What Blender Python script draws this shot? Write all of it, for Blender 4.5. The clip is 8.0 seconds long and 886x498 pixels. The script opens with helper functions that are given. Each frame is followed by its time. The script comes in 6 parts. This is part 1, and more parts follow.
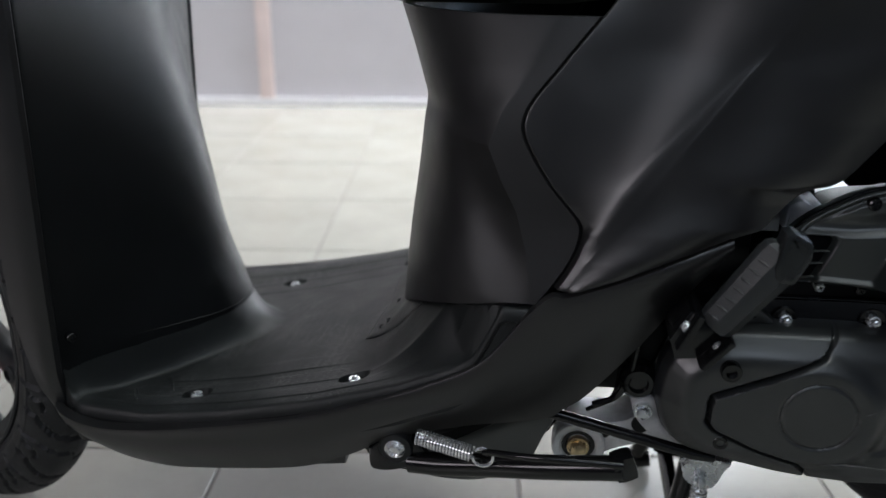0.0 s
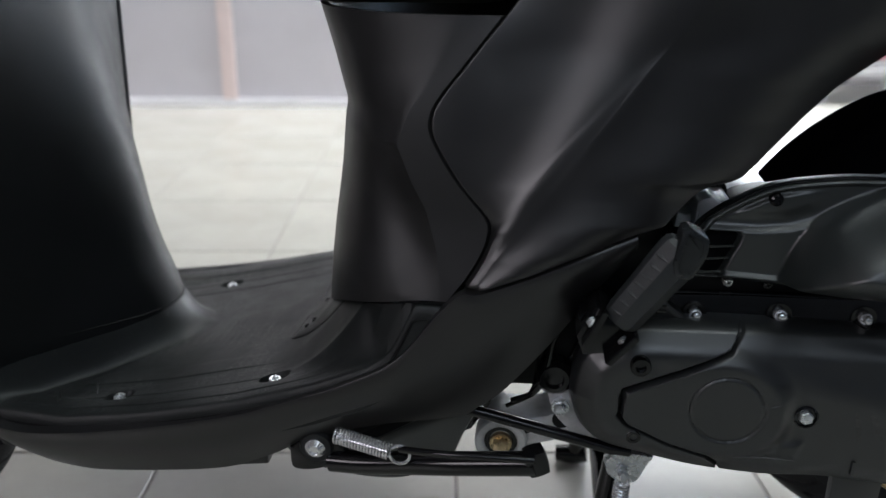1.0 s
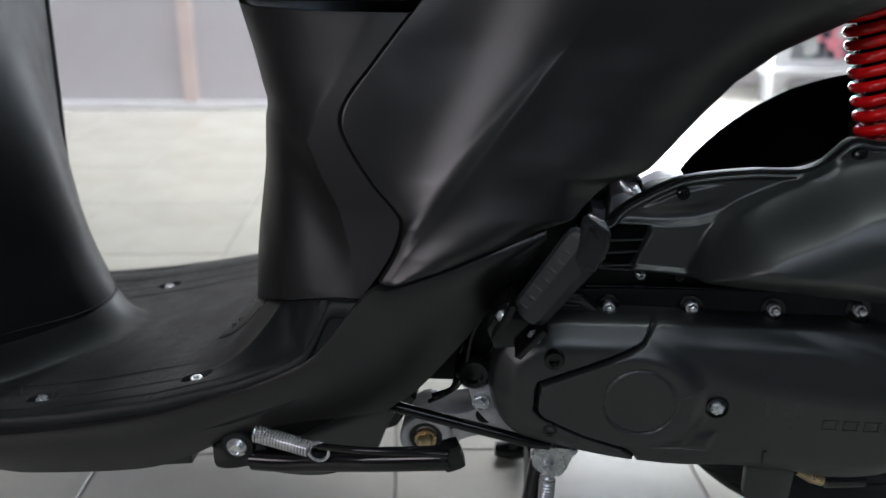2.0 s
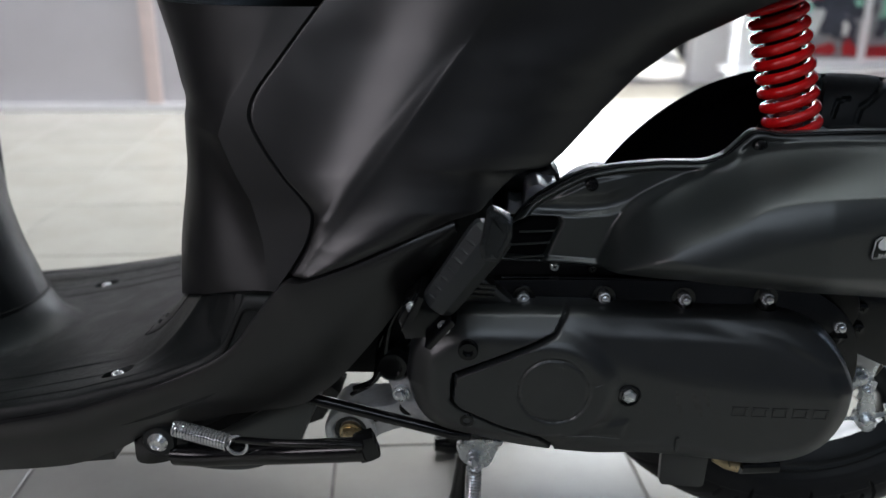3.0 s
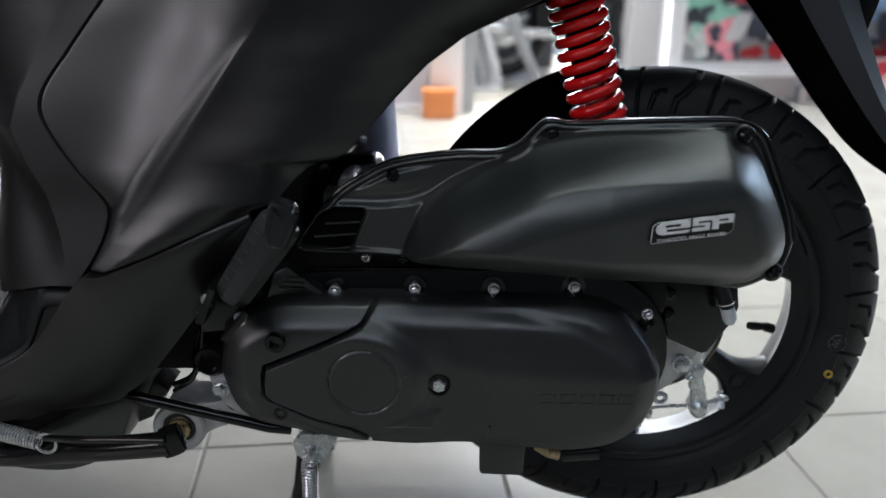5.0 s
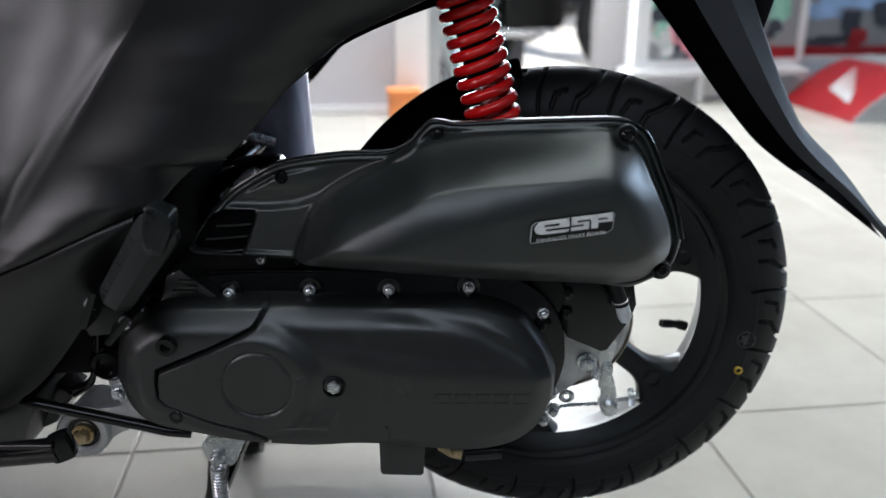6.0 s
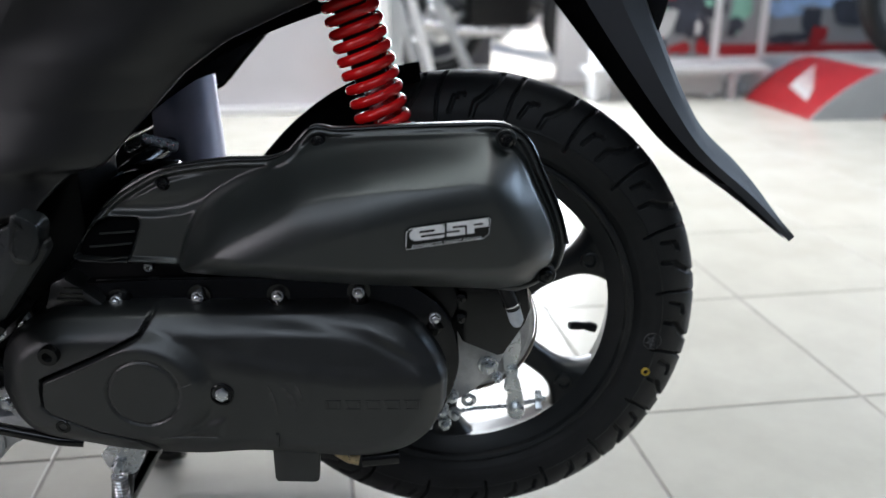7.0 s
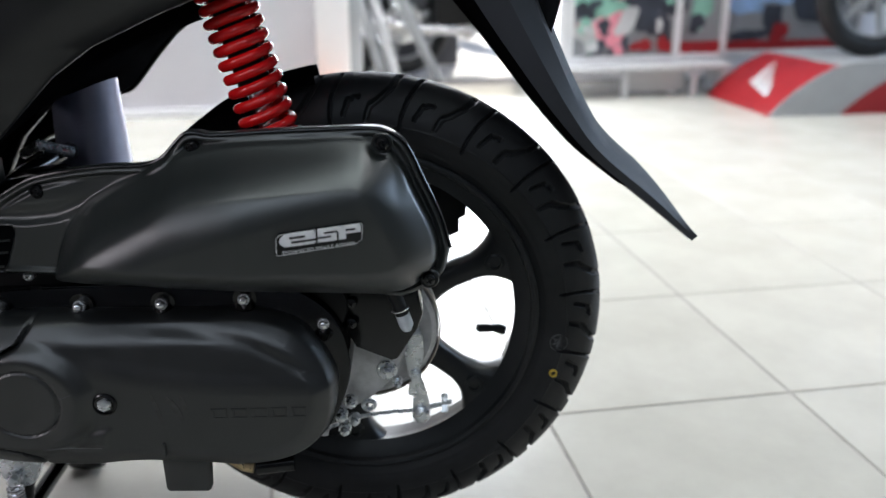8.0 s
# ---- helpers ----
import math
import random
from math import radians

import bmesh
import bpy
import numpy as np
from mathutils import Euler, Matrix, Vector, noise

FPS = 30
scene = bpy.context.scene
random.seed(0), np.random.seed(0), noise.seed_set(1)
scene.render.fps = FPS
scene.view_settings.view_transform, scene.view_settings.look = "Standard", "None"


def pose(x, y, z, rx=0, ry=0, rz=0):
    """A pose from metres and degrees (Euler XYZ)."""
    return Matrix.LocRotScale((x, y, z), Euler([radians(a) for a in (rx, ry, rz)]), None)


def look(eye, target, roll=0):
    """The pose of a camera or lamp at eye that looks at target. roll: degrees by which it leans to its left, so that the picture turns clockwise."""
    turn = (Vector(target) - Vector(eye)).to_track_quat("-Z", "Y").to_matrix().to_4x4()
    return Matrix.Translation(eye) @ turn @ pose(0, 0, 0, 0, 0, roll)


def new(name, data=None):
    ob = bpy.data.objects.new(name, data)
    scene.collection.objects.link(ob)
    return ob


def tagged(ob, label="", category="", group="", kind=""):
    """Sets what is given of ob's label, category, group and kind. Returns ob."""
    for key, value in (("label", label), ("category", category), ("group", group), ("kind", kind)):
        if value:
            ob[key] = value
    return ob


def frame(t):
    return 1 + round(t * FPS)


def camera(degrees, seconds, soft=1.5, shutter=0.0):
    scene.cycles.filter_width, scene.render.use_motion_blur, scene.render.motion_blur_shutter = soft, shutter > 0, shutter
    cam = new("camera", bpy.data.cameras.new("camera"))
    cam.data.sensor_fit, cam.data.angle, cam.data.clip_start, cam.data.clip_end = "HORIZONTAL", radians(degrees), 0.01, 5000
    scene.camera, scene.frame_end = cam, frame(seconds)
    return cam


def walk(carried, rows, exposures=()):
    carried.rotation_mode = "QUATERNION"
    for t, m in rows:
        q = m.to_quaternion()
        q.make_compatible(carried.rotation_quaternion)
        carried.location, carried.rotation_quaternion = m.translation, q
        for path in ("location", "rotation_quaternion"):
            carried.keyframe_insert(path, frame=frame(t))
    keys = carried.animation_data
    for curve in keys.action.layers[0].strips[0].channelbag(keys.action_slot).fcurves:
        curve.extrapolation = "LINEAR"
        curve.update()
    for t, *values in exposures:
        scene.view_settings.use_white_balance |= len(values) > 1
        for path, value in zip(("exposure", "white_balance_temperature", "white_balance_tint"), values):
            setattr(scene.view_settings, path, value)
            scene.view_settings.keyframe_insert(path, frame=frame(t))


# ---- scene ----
cam = camera(56.3, 8.0)
PATH = [
    (0, (-0.195, -0.859, 0.661), (-0.471, 0.998, -0.03), 0.4),
    (0.5, (-0.168, -0.858, 0.66), (-0.416, 1.005, -0.026), 0.4),
    (1, (-0.139, -0.855, 0.661), (-0.363, 1.009, -0.029), 0.4),
    (1.5, (-0.112, -0.854, 0.66), (-0.308, 1.013, -0.027), 0.4),
    (3, (-0.028, -0.859, 0.652), (-0.149, 1.018, -0.026), 0.4),
    (3.5, (0.003, -0.862, 0.649), (-0.093, 1.019, -0.025), 0.5),
    (4, (0.037, -0.863, 0.643), (-0.037, 1.021, -0.022), 0.5),
    (4.5, (0.072, -0.861, 0.641), (0.017, 1.025, -0.022), 0.5),
    (6, (0.192, -0.858, 0.643), (0.184, 1.028, -0.02), 0.2),
    (6.5, (0.232, -0.858, 0.644), (0.249, 1.03, -0.018), 0.1),
    (7, (0.274, -0.854, 0.649), (0.309, 1.03, -0.02), 0.2),
    (7.5, (0.315, -0.85, 0.65), (0.373, 1.034, -0.02), 0.1),
    (8, (0.359, -0.849, 0.652), (0.435, 1.033, -0.021), -0.1),
]
EXPOSURES = [(0, 0.31), (1.5, 0.31), (3.0, 0.18), (4.5, 0.18), (6.0, 0.32), (7.0, 0.38), (8.0, 0.43)]
walk(cam, [(t, look(*p)) for t, *p in PATH], EXPOSURES)
cam.data.dof.use_dof = True
cam.data.dof.focus_distance = 0.74
cam.data.dof.aperture_fstop = 4.0

# ---- light ----
SHOP = radians(7.6)          # the shop's walls and tiles turn this much against the scooter
world = bpy.data.worlds.new("daylight")
scene.world = world
world.use_nodes = True
wn = world.node_tree.nodes
sky = wn.new("ShaderNodeTexSky")
sky.sky_type = "NISHITA"
sky.sun_disc = False
sky.sun_elevation = radians(70)
sky.sun_rotation = radians(10)
world.node_tree.links.new(sky.outputs[0], wn["Background"].inputs[0])
wn["Background"].inputs[1].default_value = 0.15
sun_data = bpy.data.lights.new("sun", "SUN")
sun_data.energy, sun_data.angle, sun_data.color = 5.0, radians(0.5), (1.0, 0.95, 0.88)
sun = new("sun", sun_data)
sun.matrix_world = look((1.6, 10.9, 12), (0.8, 6.5, 0))


def W(u, v, z=0.0):
    """A point of the shop's own axes in the world."""
    return Vector((u * math.cos(SHOP) - v * math.sin(SHOP), u * math.sin(SHOP) + v * math.cos(SHOP), z))


# ---- materials ----
def material(name, color, rough=0.5, metal=0.0, vary=0.0, vary_scale=6.0, grain=0.0, grain_scale=600.0,
             rough_vary=0.0, coat=0.0, spec=0.5, tint=None, random_vary=0.0, wear=0.0):
    m = bpy.data.materials.new(name)
    m.use_nodes = True
    nt = m.node_tree
    n, l = nt.nodes, nt.links
    b = n["Principled BSDF"]
    b.inputs["Base Color"].default_value = (*color, 1)
    b.inputs["Roughness"].default_value = rough
    b.inputs["Metallic"].default_value = metal
    b.inputs["Coat Weight"].default_value = coat
    b.inputs["Coat Roughness"].default_value = 0.08
    b.inputs["Specular IOR Level"].default_value = spec
    tc = n.new("ShaderNodeTexCoord")
    src = None
    if vary or random_vary or wear:
        no = n.new("ShaderNodeTexNoise")
        no.inputs["Scale"].default_value = vary_scale
        no.inputs["Detail"].default_value = 6
        no.inputs["Roughness"].default_value = 0.65
        l.new(tc.outputs["Object"], no.inputs["Vector"])
        ramp = n.new("ShaderNodeValToRGB")
        lo = [max(0, c * (1 - vary)) for c in color]
        hi = [min(1, c * (1 + vary)) for c in (tint or color)]
        ramp.color_ramp.elements[0].position, ramp.color_ramp.elements[1].position = 0.32, 0.7
        ramp.color_ramp.elements[0].color = (*lo, 1)
        ramp.color_ramp.elements[1].color = (*hi, 1)
        l.new(no.outputs["Fac"], ramp.inputs[0])
        src = ramp.outputs[0]
        if wear:
            sc = n.new("ShaderNodeTexNoise")
            sc.inputs["Scale"].default_value = 220
            sc.inputs["Detail"].default_value = 4
            l.new(tc.outputs["Object"], sc.inputs["Vector"])
            sr = n.new("ShaderNodeValToRGB")
            sr.color_ramp.elements[0].position, sr.color_ramp.elements[1].position = 0.66, 0.76
            l.new(sc.outputs["Fac"], sr.inputs[0])
            mk = n.new("ShaderNodeMath")
            mk.operation = "MULTIPLY"
            mk.inputs[1].default_value = wear
            l.new(sr.outputs[0], mk.inputs[0])
            mx = n.new("ShaderNodeMix")
            mx.data_type = "RGBA"
            mx.inputs[7].default_value = (0.22, 0.21, 0.2, 1)
            l.new(mk.outputs[0], mx.inputs[0])
            l.new(src, mx.inputs[6])
            src = mx.outputs[2]
        if random_vary:
            info = n.new("ShaderNodeObjectInfo")
            mr = n.new("ShaderNodeMapRange")
            mr.inputs[3].default_value, mr.inputs[4].default_value = 1 - random_vary, 1 + random_vary
            l.new(info.outputs["Random"], mr.inputs[0])
            hs = n.new("ShaderNodeHueSaturation")
            l.new(mr.outputs[0], hs.inputs["Value"])
            l.new(src, hs.inputs["Color"])
            src = hs.outputs[0]
        l.new(src, b.inputs["Base Color"])
    if rough_vary:
        n2 = n.new("ShaderNodeTexNoise")
        n2.inputs["Scale"].default_value = vary_scale * 2.7
        n2.inputs["Detail"].default_value = 5
        l.new(tc.outputs["Object"], n2.inputs["Vector"])
        mr2 = n.new("ShaderNodeMapRange")
        mr2.inputs[1].default_value, mr2.inputs[2].default_value = 0.3, 0.7
        mr2.inputs[3].default_value, mr2.inputs[4].default_value = max(0.02, rough - rough_vary), min(1, rough + rough_vary)
        l.new(n2.outputs["Fac"], mr2.inputs[0])
        l.new(mr2.outputs[0], b.inputs["Roughness"])
    if grain:
        n3 = n.new("ShaderNodeTexNoise")
        n3.inputs["Scale"].default_value = grain_scale
        n3.inputs["Detail"].default_value = 3
        l.new(tc.outputs["Object"], n3.inputs["Vector"])
        bp = n.new("ShaderNodeBump")
        bp.inputs["Strength"].default_value = grain
        bp.inputs["Distance"].default_value = 0.0006
        l.new(n3.outputs["Fac"], bp.inputs["Height"])
        l.new(bp.outputs[0], b.inputs["Normal"])
    return m


def glow(name, color, strength):
    m = material(name, color, 0.6)
    b = m.node_tree.nodes["Principled BSDF"]
    b.inputs["Emission Color"].default_value = (*color, 1)
    b.inputs["Emission Strength"].default_value = strength
    return m


PAINT = material("matte black paint", (0.0070, 0.0066, 0.0070), 0.34, vary=0.10, vary_scale=9, grain=0.10, grain_scale=1400, rough_vary=0.04, spec=0.75)
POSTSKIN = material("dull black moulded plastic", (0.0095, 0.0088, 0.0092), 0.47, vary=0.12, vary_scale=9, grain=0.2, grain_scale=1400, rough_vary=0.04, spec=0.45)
FENDERSKIN = material("rough black fender plastic", (0.040, 0.044, 0.052), 0.60, vary=0.10, vary_scale=14, grain=0.5, grain_scale=1300, rough_vary=0.04, spec=0.35)
PLASTIC = material("grained black plastic", (0.0150, 0.0175, 0.0172), 0.345, vary=0.15, vary_scale=14, grain=0.12, grain_scale=1500, rough_vary=0.03, wear=0.015, spec=1.0)
SHIELD = material("matte black inner plastic", (0.0045, 0.0050, 0.0056), 0.46, vary=0.15, vary_scale=14, grain=0.30, grain_scale=1500, rough_vary=0.05, spec=0.27)
MAT_PLASTIC = material("dusty footboard plastic", (0.0085, 0.0098, 0.0098), 0.46, vary=0.3, vary_scale=11, grain=0.5, grain_scale=900, rough_vary=0.06, wear=0.12, spec=0.36)
ENGINE = material("satin black engine paint", (0.0105, 0.0115, 0.0122), 0.35, vary=0.12, vary_scale=16, grain=0.15, grain_scale=1200, rough_vary=0.05, wear=0.03, spec=1.0)
PEG = material("worn rubber", (0.022, 0.024, 0.025), 0.38, vary=0.2, vary_scale=40, grain=0.2, grain_scale=900, rough_vary=0.05)
PEGFACE = material("smooth rubber", (0.014, 0.0155, 0.0165), 0.2, vary=0.2, vary_scale=40, rough_vary=0.05)
BLACK = material("gloss black enamel", (0.004, 0.004, 0.0045), 0.16, vary=0.2, vary_scale=30, rough_vary=0.05)
DARK = material("matte black steel", (0.0025, 0.0025, 0.003), 0.45, vary=0.3, vary_scale=22, grain=0.2, spec=0.25)
RUBBER = material("black rubber", (0.011, 0.0118, 0.0125), 0.42, vary=0.2, vary_scale=30, grain=0.35, grain_scale=700, rough_vary=0.06, spec=0.35)
TYRE = material("tyre rubber", (0.0105, 0.0112, 0.0125), 0.55, vary=0.3, vary_scale=18, grain=0.3, grain_scale=900, rough_vary=0.08, spec=0.34)
RIM = material("satin black alloy", (0.0130, 0.0145, 0.0160), 0.36, vary=0.2, vary_scale=14, grain=0.1, rough_vary=0.05, spec=0.35)
ZINC = material("zinc plated steel", (0.74, 0.76, 0.78), 0.28, 0.85, vary=0.08, vary_scale=60, rough_vary=0.05)
CHROME = material("bright steel", (0.86, 0.86, 0.87), 0.18, 0.82, vary=0.06, vary_scale=80, rough_vary=0.04)
PALE = material("pale worn metal", (0.50, 0.45, 0.40), 0.4, 0.7, vary=0.2, vary_scale=40)
ALLOY = material("smooth pale alloy", (0.86, 0.86, 0.90), 0.30, 0.35, vary=0.06, vary_scale=20, rough_vary=0.04)
BRASS = material("yellow zinc", (0.60, 0.47, 0.28), 0.32, 1.0, vary=0.35, vary_scale=70, rough_vary=0.1)
CAST = material("cast aluminium", (0.55, 0.55, 0.56), 0.42, 0.4, vary=0.25, vary_scale=40, grain=0.6, grain_scale=700, rough_vary=0.1)
# near black without reflection: the shade of cavities and undersides is in the colour
DEEP = material("black plastic with shade in it", (0.0040, 0.0040, 0.0045), 0.8, vary=0.3, vary_scale=20, grain=0.1, spec=0.0)
GREYPIPE = material("grey painted pipe", (0.40, 0.42, 0.54), 0.36, 0.35, vary=0.15, vary_scale=12, rough_vary=0.06)
RED = material("red spring enamel", (0.80, 0.010, 0.012), 0.20, vary=0.10, vary_scale=40, coat=0.3, rough_vary=0.03)
SILVER = material("silver foil", (0.95, 0.95, 0.96), 0.32, 0.10, vary=0.12, vary_scale=90, rough_vary=0.08)
SCUFF = material("scuffed paint", (0.060, 0.059, 0.057), 0.6, vary=0.4, vary_scale=120)
GREYMARK = material("grey chalk mark", (0.10, 0.10, 0.105), 0.8, vary=0.4, vary_scale=200)
YELLOW = material("yellow paint dot", (0.55, 0.38, 0.05), 0.6, vary=0.3, vary_scale=300)
CLEARTUBE = material("clear plastic hose", (0.62, 0.66, 0.70), 0.15, vary=0.2, vary_scale=50)
TILE = material("cream floor tile", (0.375, 0.360, 0.320), 0.25, vary=0.06, vary_scale=5, tint=(0.400, 0.386, 0.346), rough_vary=0.015, random_vary=0.04, grain=0.03, grain_scale=60)
GROUT = material("grey grout", (0.21, 0.197, 0.185), 0.85, vary=0.25, vary_scale=30, grain=0.4)
WALL = material("off-white wall paint", (0.72, 0.70, 0.71), 0.6, vary=0.04, vary_scale=3, grain=0.1, grain_scale=200)
SOUTH = material("dark grey of walls and yard shade", (0.070, 0.073, 0.085), 0.6, vary=0.15, vary_scale=2, grain=0.1, grain_scale=200)
PANEL = material("pale lilac partition panel", (0.50, 0.485, 0.515), 0.35, vary=0.05, vary_scale=2.5, rough_vary=0.06)
ALU = material("pale aluminium profile", (0.72, 0.72, 0.74), 0.35, 0.3, vary=0.05, vary_scale=12)
PINKALU = material("pale pink profile", (0.74, 0.62, 0.60), 0.4, vary=0.05, vary_scale=12)
CEIL = material("grey ceiling board", (0.20, 0.20, 0.20), 0.7, vary=0.04, vary_scale=3)
PAVE = material("pale concrete", (0.74, 0.73, 0.71), 0.7, vary=0.15, vary_scale=2, grain=0.4, grain_scale=80)
POSTER = material("white poster film", (0.22, 0.225, 0.24), 0.3, vary=0.05, vary_scale=3)
REDPANEL = material("red lacquered panel", (0.26, 0.008, 0.013), 0.42, vary=0.1, vary_scale=6, rough_vary=0.05)
GREYPANEL = material("silver grey panel", (0.30, 0.31, 0.32), 0.35, vary=0.08, vary_scale=6, rough_vary=0.05)
WHITE = material("white vinyl", (0.50, 0.50, 0.51), 0.4, vary=0.04, vary_scale=8)
PINK = material("pink print", (0.72, 0.26, 0.32), 0.5, vary=0.25, vary_scale=9)
GREEN = material("green print", (0.22, 0.45, 0.36), 0.5, vary=0.3, vary_scale=9)
BLUE = material("blue print", (0.25, 0.38, 0.60), 0.5, vary=0.3, vary_scale=9)
NAVY = material("dark print", (0.03, 0.035, 0.05), 0.45, vary=0.4, vary_scale=12)
ORANGE = material("orange plastic", (0.75, 0.25, 0.08), 0.4, vary=0.1, vary_scale=10)
LAMPGLASS = glow("lamp diffuser", (0.95, 1.0, 0.98), 0.42)
BEAM = glow("white glow of headlamps and glints", (0.92, 0.96, 1.0), 40.0)
AMBER = glow("amber glow of lamps and glints", (1.0, 0.8, 0.35), 14.0)


def dotted(m, scale, patch, amount):
    """Fine moulded dots with dust on them, in worn patches."""
    n, l = m.node_tree.nodes, m.node_tree.links
    b = n["Principled BSDF"]
    tc = n.new("ShaderNodeTexCoord")
    vo = n.new("ShaderNodeTexVoronoi")
    vo.inputs["Scale"].default_value = scale
    vo.inputs["Randomness"].default_value = 0.6
    l.new(tc.outputs["Object"], vo.inputs["Vector"])
    dot = n.new("ShaderNodeMapRange")
    dot.inputs[1].default_value, dot.inputs[2].default_value = 0.42, 0.18
    l.new(vo.outputs["Distance"], dot.inputs[0])
    no = n.new("ShaderNodeTexNoise")
    no.inputs["Scale"].default_value, no.inputs["Detail"].default_value = patch, 4
    l.new(tc.outputs["Object"], no.inputs["Vector"])
    where = n.new("ShaderNodeMapRange")
    where.inputs[1].default_value, where.inputs[2].default_value = 0.45, 0.60
    l.new(no.outputs["Fac"], where.inputs[0])
    geo = n.new("ShaderNodeNewGeometry")
    sep = n.new("ShaderNodeSeparateXYZ")
    l.new(geo.outputs["Normal"], sep.inputs[0])
    flat = n.new("ShaderNodeMapRange")
    flat.inputs[1].default_value, flat.inputs[2].default_value = 0.93, 0.97
    l.new(sep.outputs["Z"], flat.inputs[0])
    level = n.new("ShaderNodeMath")
    level.operation = "MULTIPLY"
    l.new(where.outputs[0], level.inputs[0])
    l.new(flat.outputs[0], level.inputs[1])
    mul = n.new("ShaderNodeMath")
    mul.operation = "MULTIPLY"
    l.new(dot.outputs[0], mul.inputs[0])
    l.new(level.outputs[0], mul.inputs[1])
    fac = n.new("ShaderNodeMath")
    fac.operation = "MULTIPLY"
    fac.inputs[1].default_value = amount
    l.new(mul.outputs[0], fac.inputs[0])
    mx = n.new("ShaderNodeMix")
    mx.data_type = "RGBA"
    mx.inputs[7].default_value = (0.13, 0.13, 0.128, 1)
    src = b.inputs["Base Color"].links[0].from_socket
    l.new(fac.outputs[0], mx.inputs[0])
    l.new(src, mx.inputs[6])
    l.new(mx.outputs[2], b.inputs["Base Color"])
    bp = n.new("ShaderNodeBump")
    bp.inputs["Strength"].default_value, bp.inputs["Distance"].default_value = 0.5, 0.0005
    l.new(mul.outputs[0], bp.inputs["Height"])
    l.new(b.inputs["Normal"].links[0].from_socket, bp.inputs["Normal"])
    l.new(bp.outputs[0], b.inputs["Normal"])


dotted(MAT_PLASTIC, 430, 11, 0.85)


# ---- building helpers ----
def thing(name, label, category, at=(0, 0, 0), group="", kind=""):
    ob = new(name)
    ob.location = at
    ob.empty_display_size = 0.1
    return tagged(ob, label, category, group, kind)


def part(name, bm, mat, parent=None, label="", sharp=38):
    """One mesh object out of a bmesh, under a thing or a part."""
    bmesh.ops.recalc_face_normals(bm, faces=bm.faces)
    for f in bm.faces:
        f.smooth = True
    lim = radians(sharp)
    for e in bm.edges:
        if len(e.link_faces) != 2 or e.calc_face_angle(0) > lim:
            e.smooth = False
    me = bpy.data.meshes.new(name)
    bm.to_mesh(me)
    bm.free()
    me.materials.append(mat)
    ob = new(name, me)
    if parent is not None:
        ob.parent = parent
        if parent.type == "EMPTY":
            ob.matrix_parent_inverse = Matrix.Translation(-parent.location)
    if label:
        tagged(ob, label)
    return ob


def curve_through(pts, n):
    """n points evenly along a smooth curve through pts."""
    p = np.array(pts, float)
    d = np.r_[0, np.cumsum(np.maximum(1e-9, np.linalg.norm(np.diff(p, axis=0), axis=1)))]
    m = np.zeros_like(p)
    m[1:-1] = (p[2:] - p[:-2]) / (d[2:] - d[:-2])[:, None]
    m[0], m[-1] = (p[1] - p[0]) / (d[1] - d[0]), (p[-1] - p[-2]) / (d[-1] - d[-2])
    s = np.linspace(0, d[-1], n)
    k = np.clip(np.searchsorted(d, s, "right") - 1, 0, len(d) - 2)
    h = d[k + 1] - d[k]
    t = ((s - d[k]) / h)[:, None]
    h = h[:, None]
    return (2 * t**3 - 3 * t**2 + 1) * p[k] + (t**3 - 2 * t**2 + t) * h * m[k] + (3 * t**2 - 2 * t**3) * p[k + 1] + (t**3 - t**2) * h * m[k + 1]


def step(a, b, x):
    t = np.clip((x - a) / (b - a), 0, 1)
    return t * t * (3 - 2 * t)


def table(xs, ys, x):
    return np.interp(x, xs, ys)


def add_grid(bm, P, back=None, wrap=False):
    """A sheet over the grid P[i, j]; with back, an offset or a second grid, a closed shell."""
    nu, nv = P.shape[:2]
    A = [[bm.verts.new(P[i, j]) for j in range(nv)] for i in range(nu)]
    iu = range(nu if wrap else nu - 1)
    for i in iu:
        for j in range(nv - 1):
            bm.faces.new((A[i][j], A[(i + 1) % nu][j], A[(i + 1) % nu][j + 1], A[i][j + 1]))
    if back is not None:
        Q = P + np.array(back) if np.ndim(back) == 1 else back
        B = [[bm.verts.new(Q[i, j]) for j in range(nv)] for i in range(nu)]
        for i in iu:
            for j in range(nv - 1):
                bm.faces.new((B[i][j], B[i][j + 1], B[(i + 1) % nu][j + 1], B[(i + 1) % nu][j]))
            bm.faces.new((A[i][0], B[i][0], B[(i + 1) % nu][0], A[(i + 1) % nu][0]))
            bm.faces.new((A[i][nv - 1], A[(i + 1) % nu][nv - 1], B[(i + 1) % nu][nv - 1], B[i][nv - 1]))
        if not wrap:
            for i in (0, nu - 1):
                for j in range(nv - 1):
                    bm.faces.new((A[i][j], A[i][j + 1], B[i][j + 1], B[i][j]))
    return bm


def sheet(P, back=None, wrap=False, flip_y=False):
    P = np.array(P, float)
    if flip_y:
        P = P * np.array((1, -1, 1))
        back = None if back is None else (np.array(back) * np.array((1, -1, 1)))
    return add_grid(bmesh.new(), P, back, wrap)


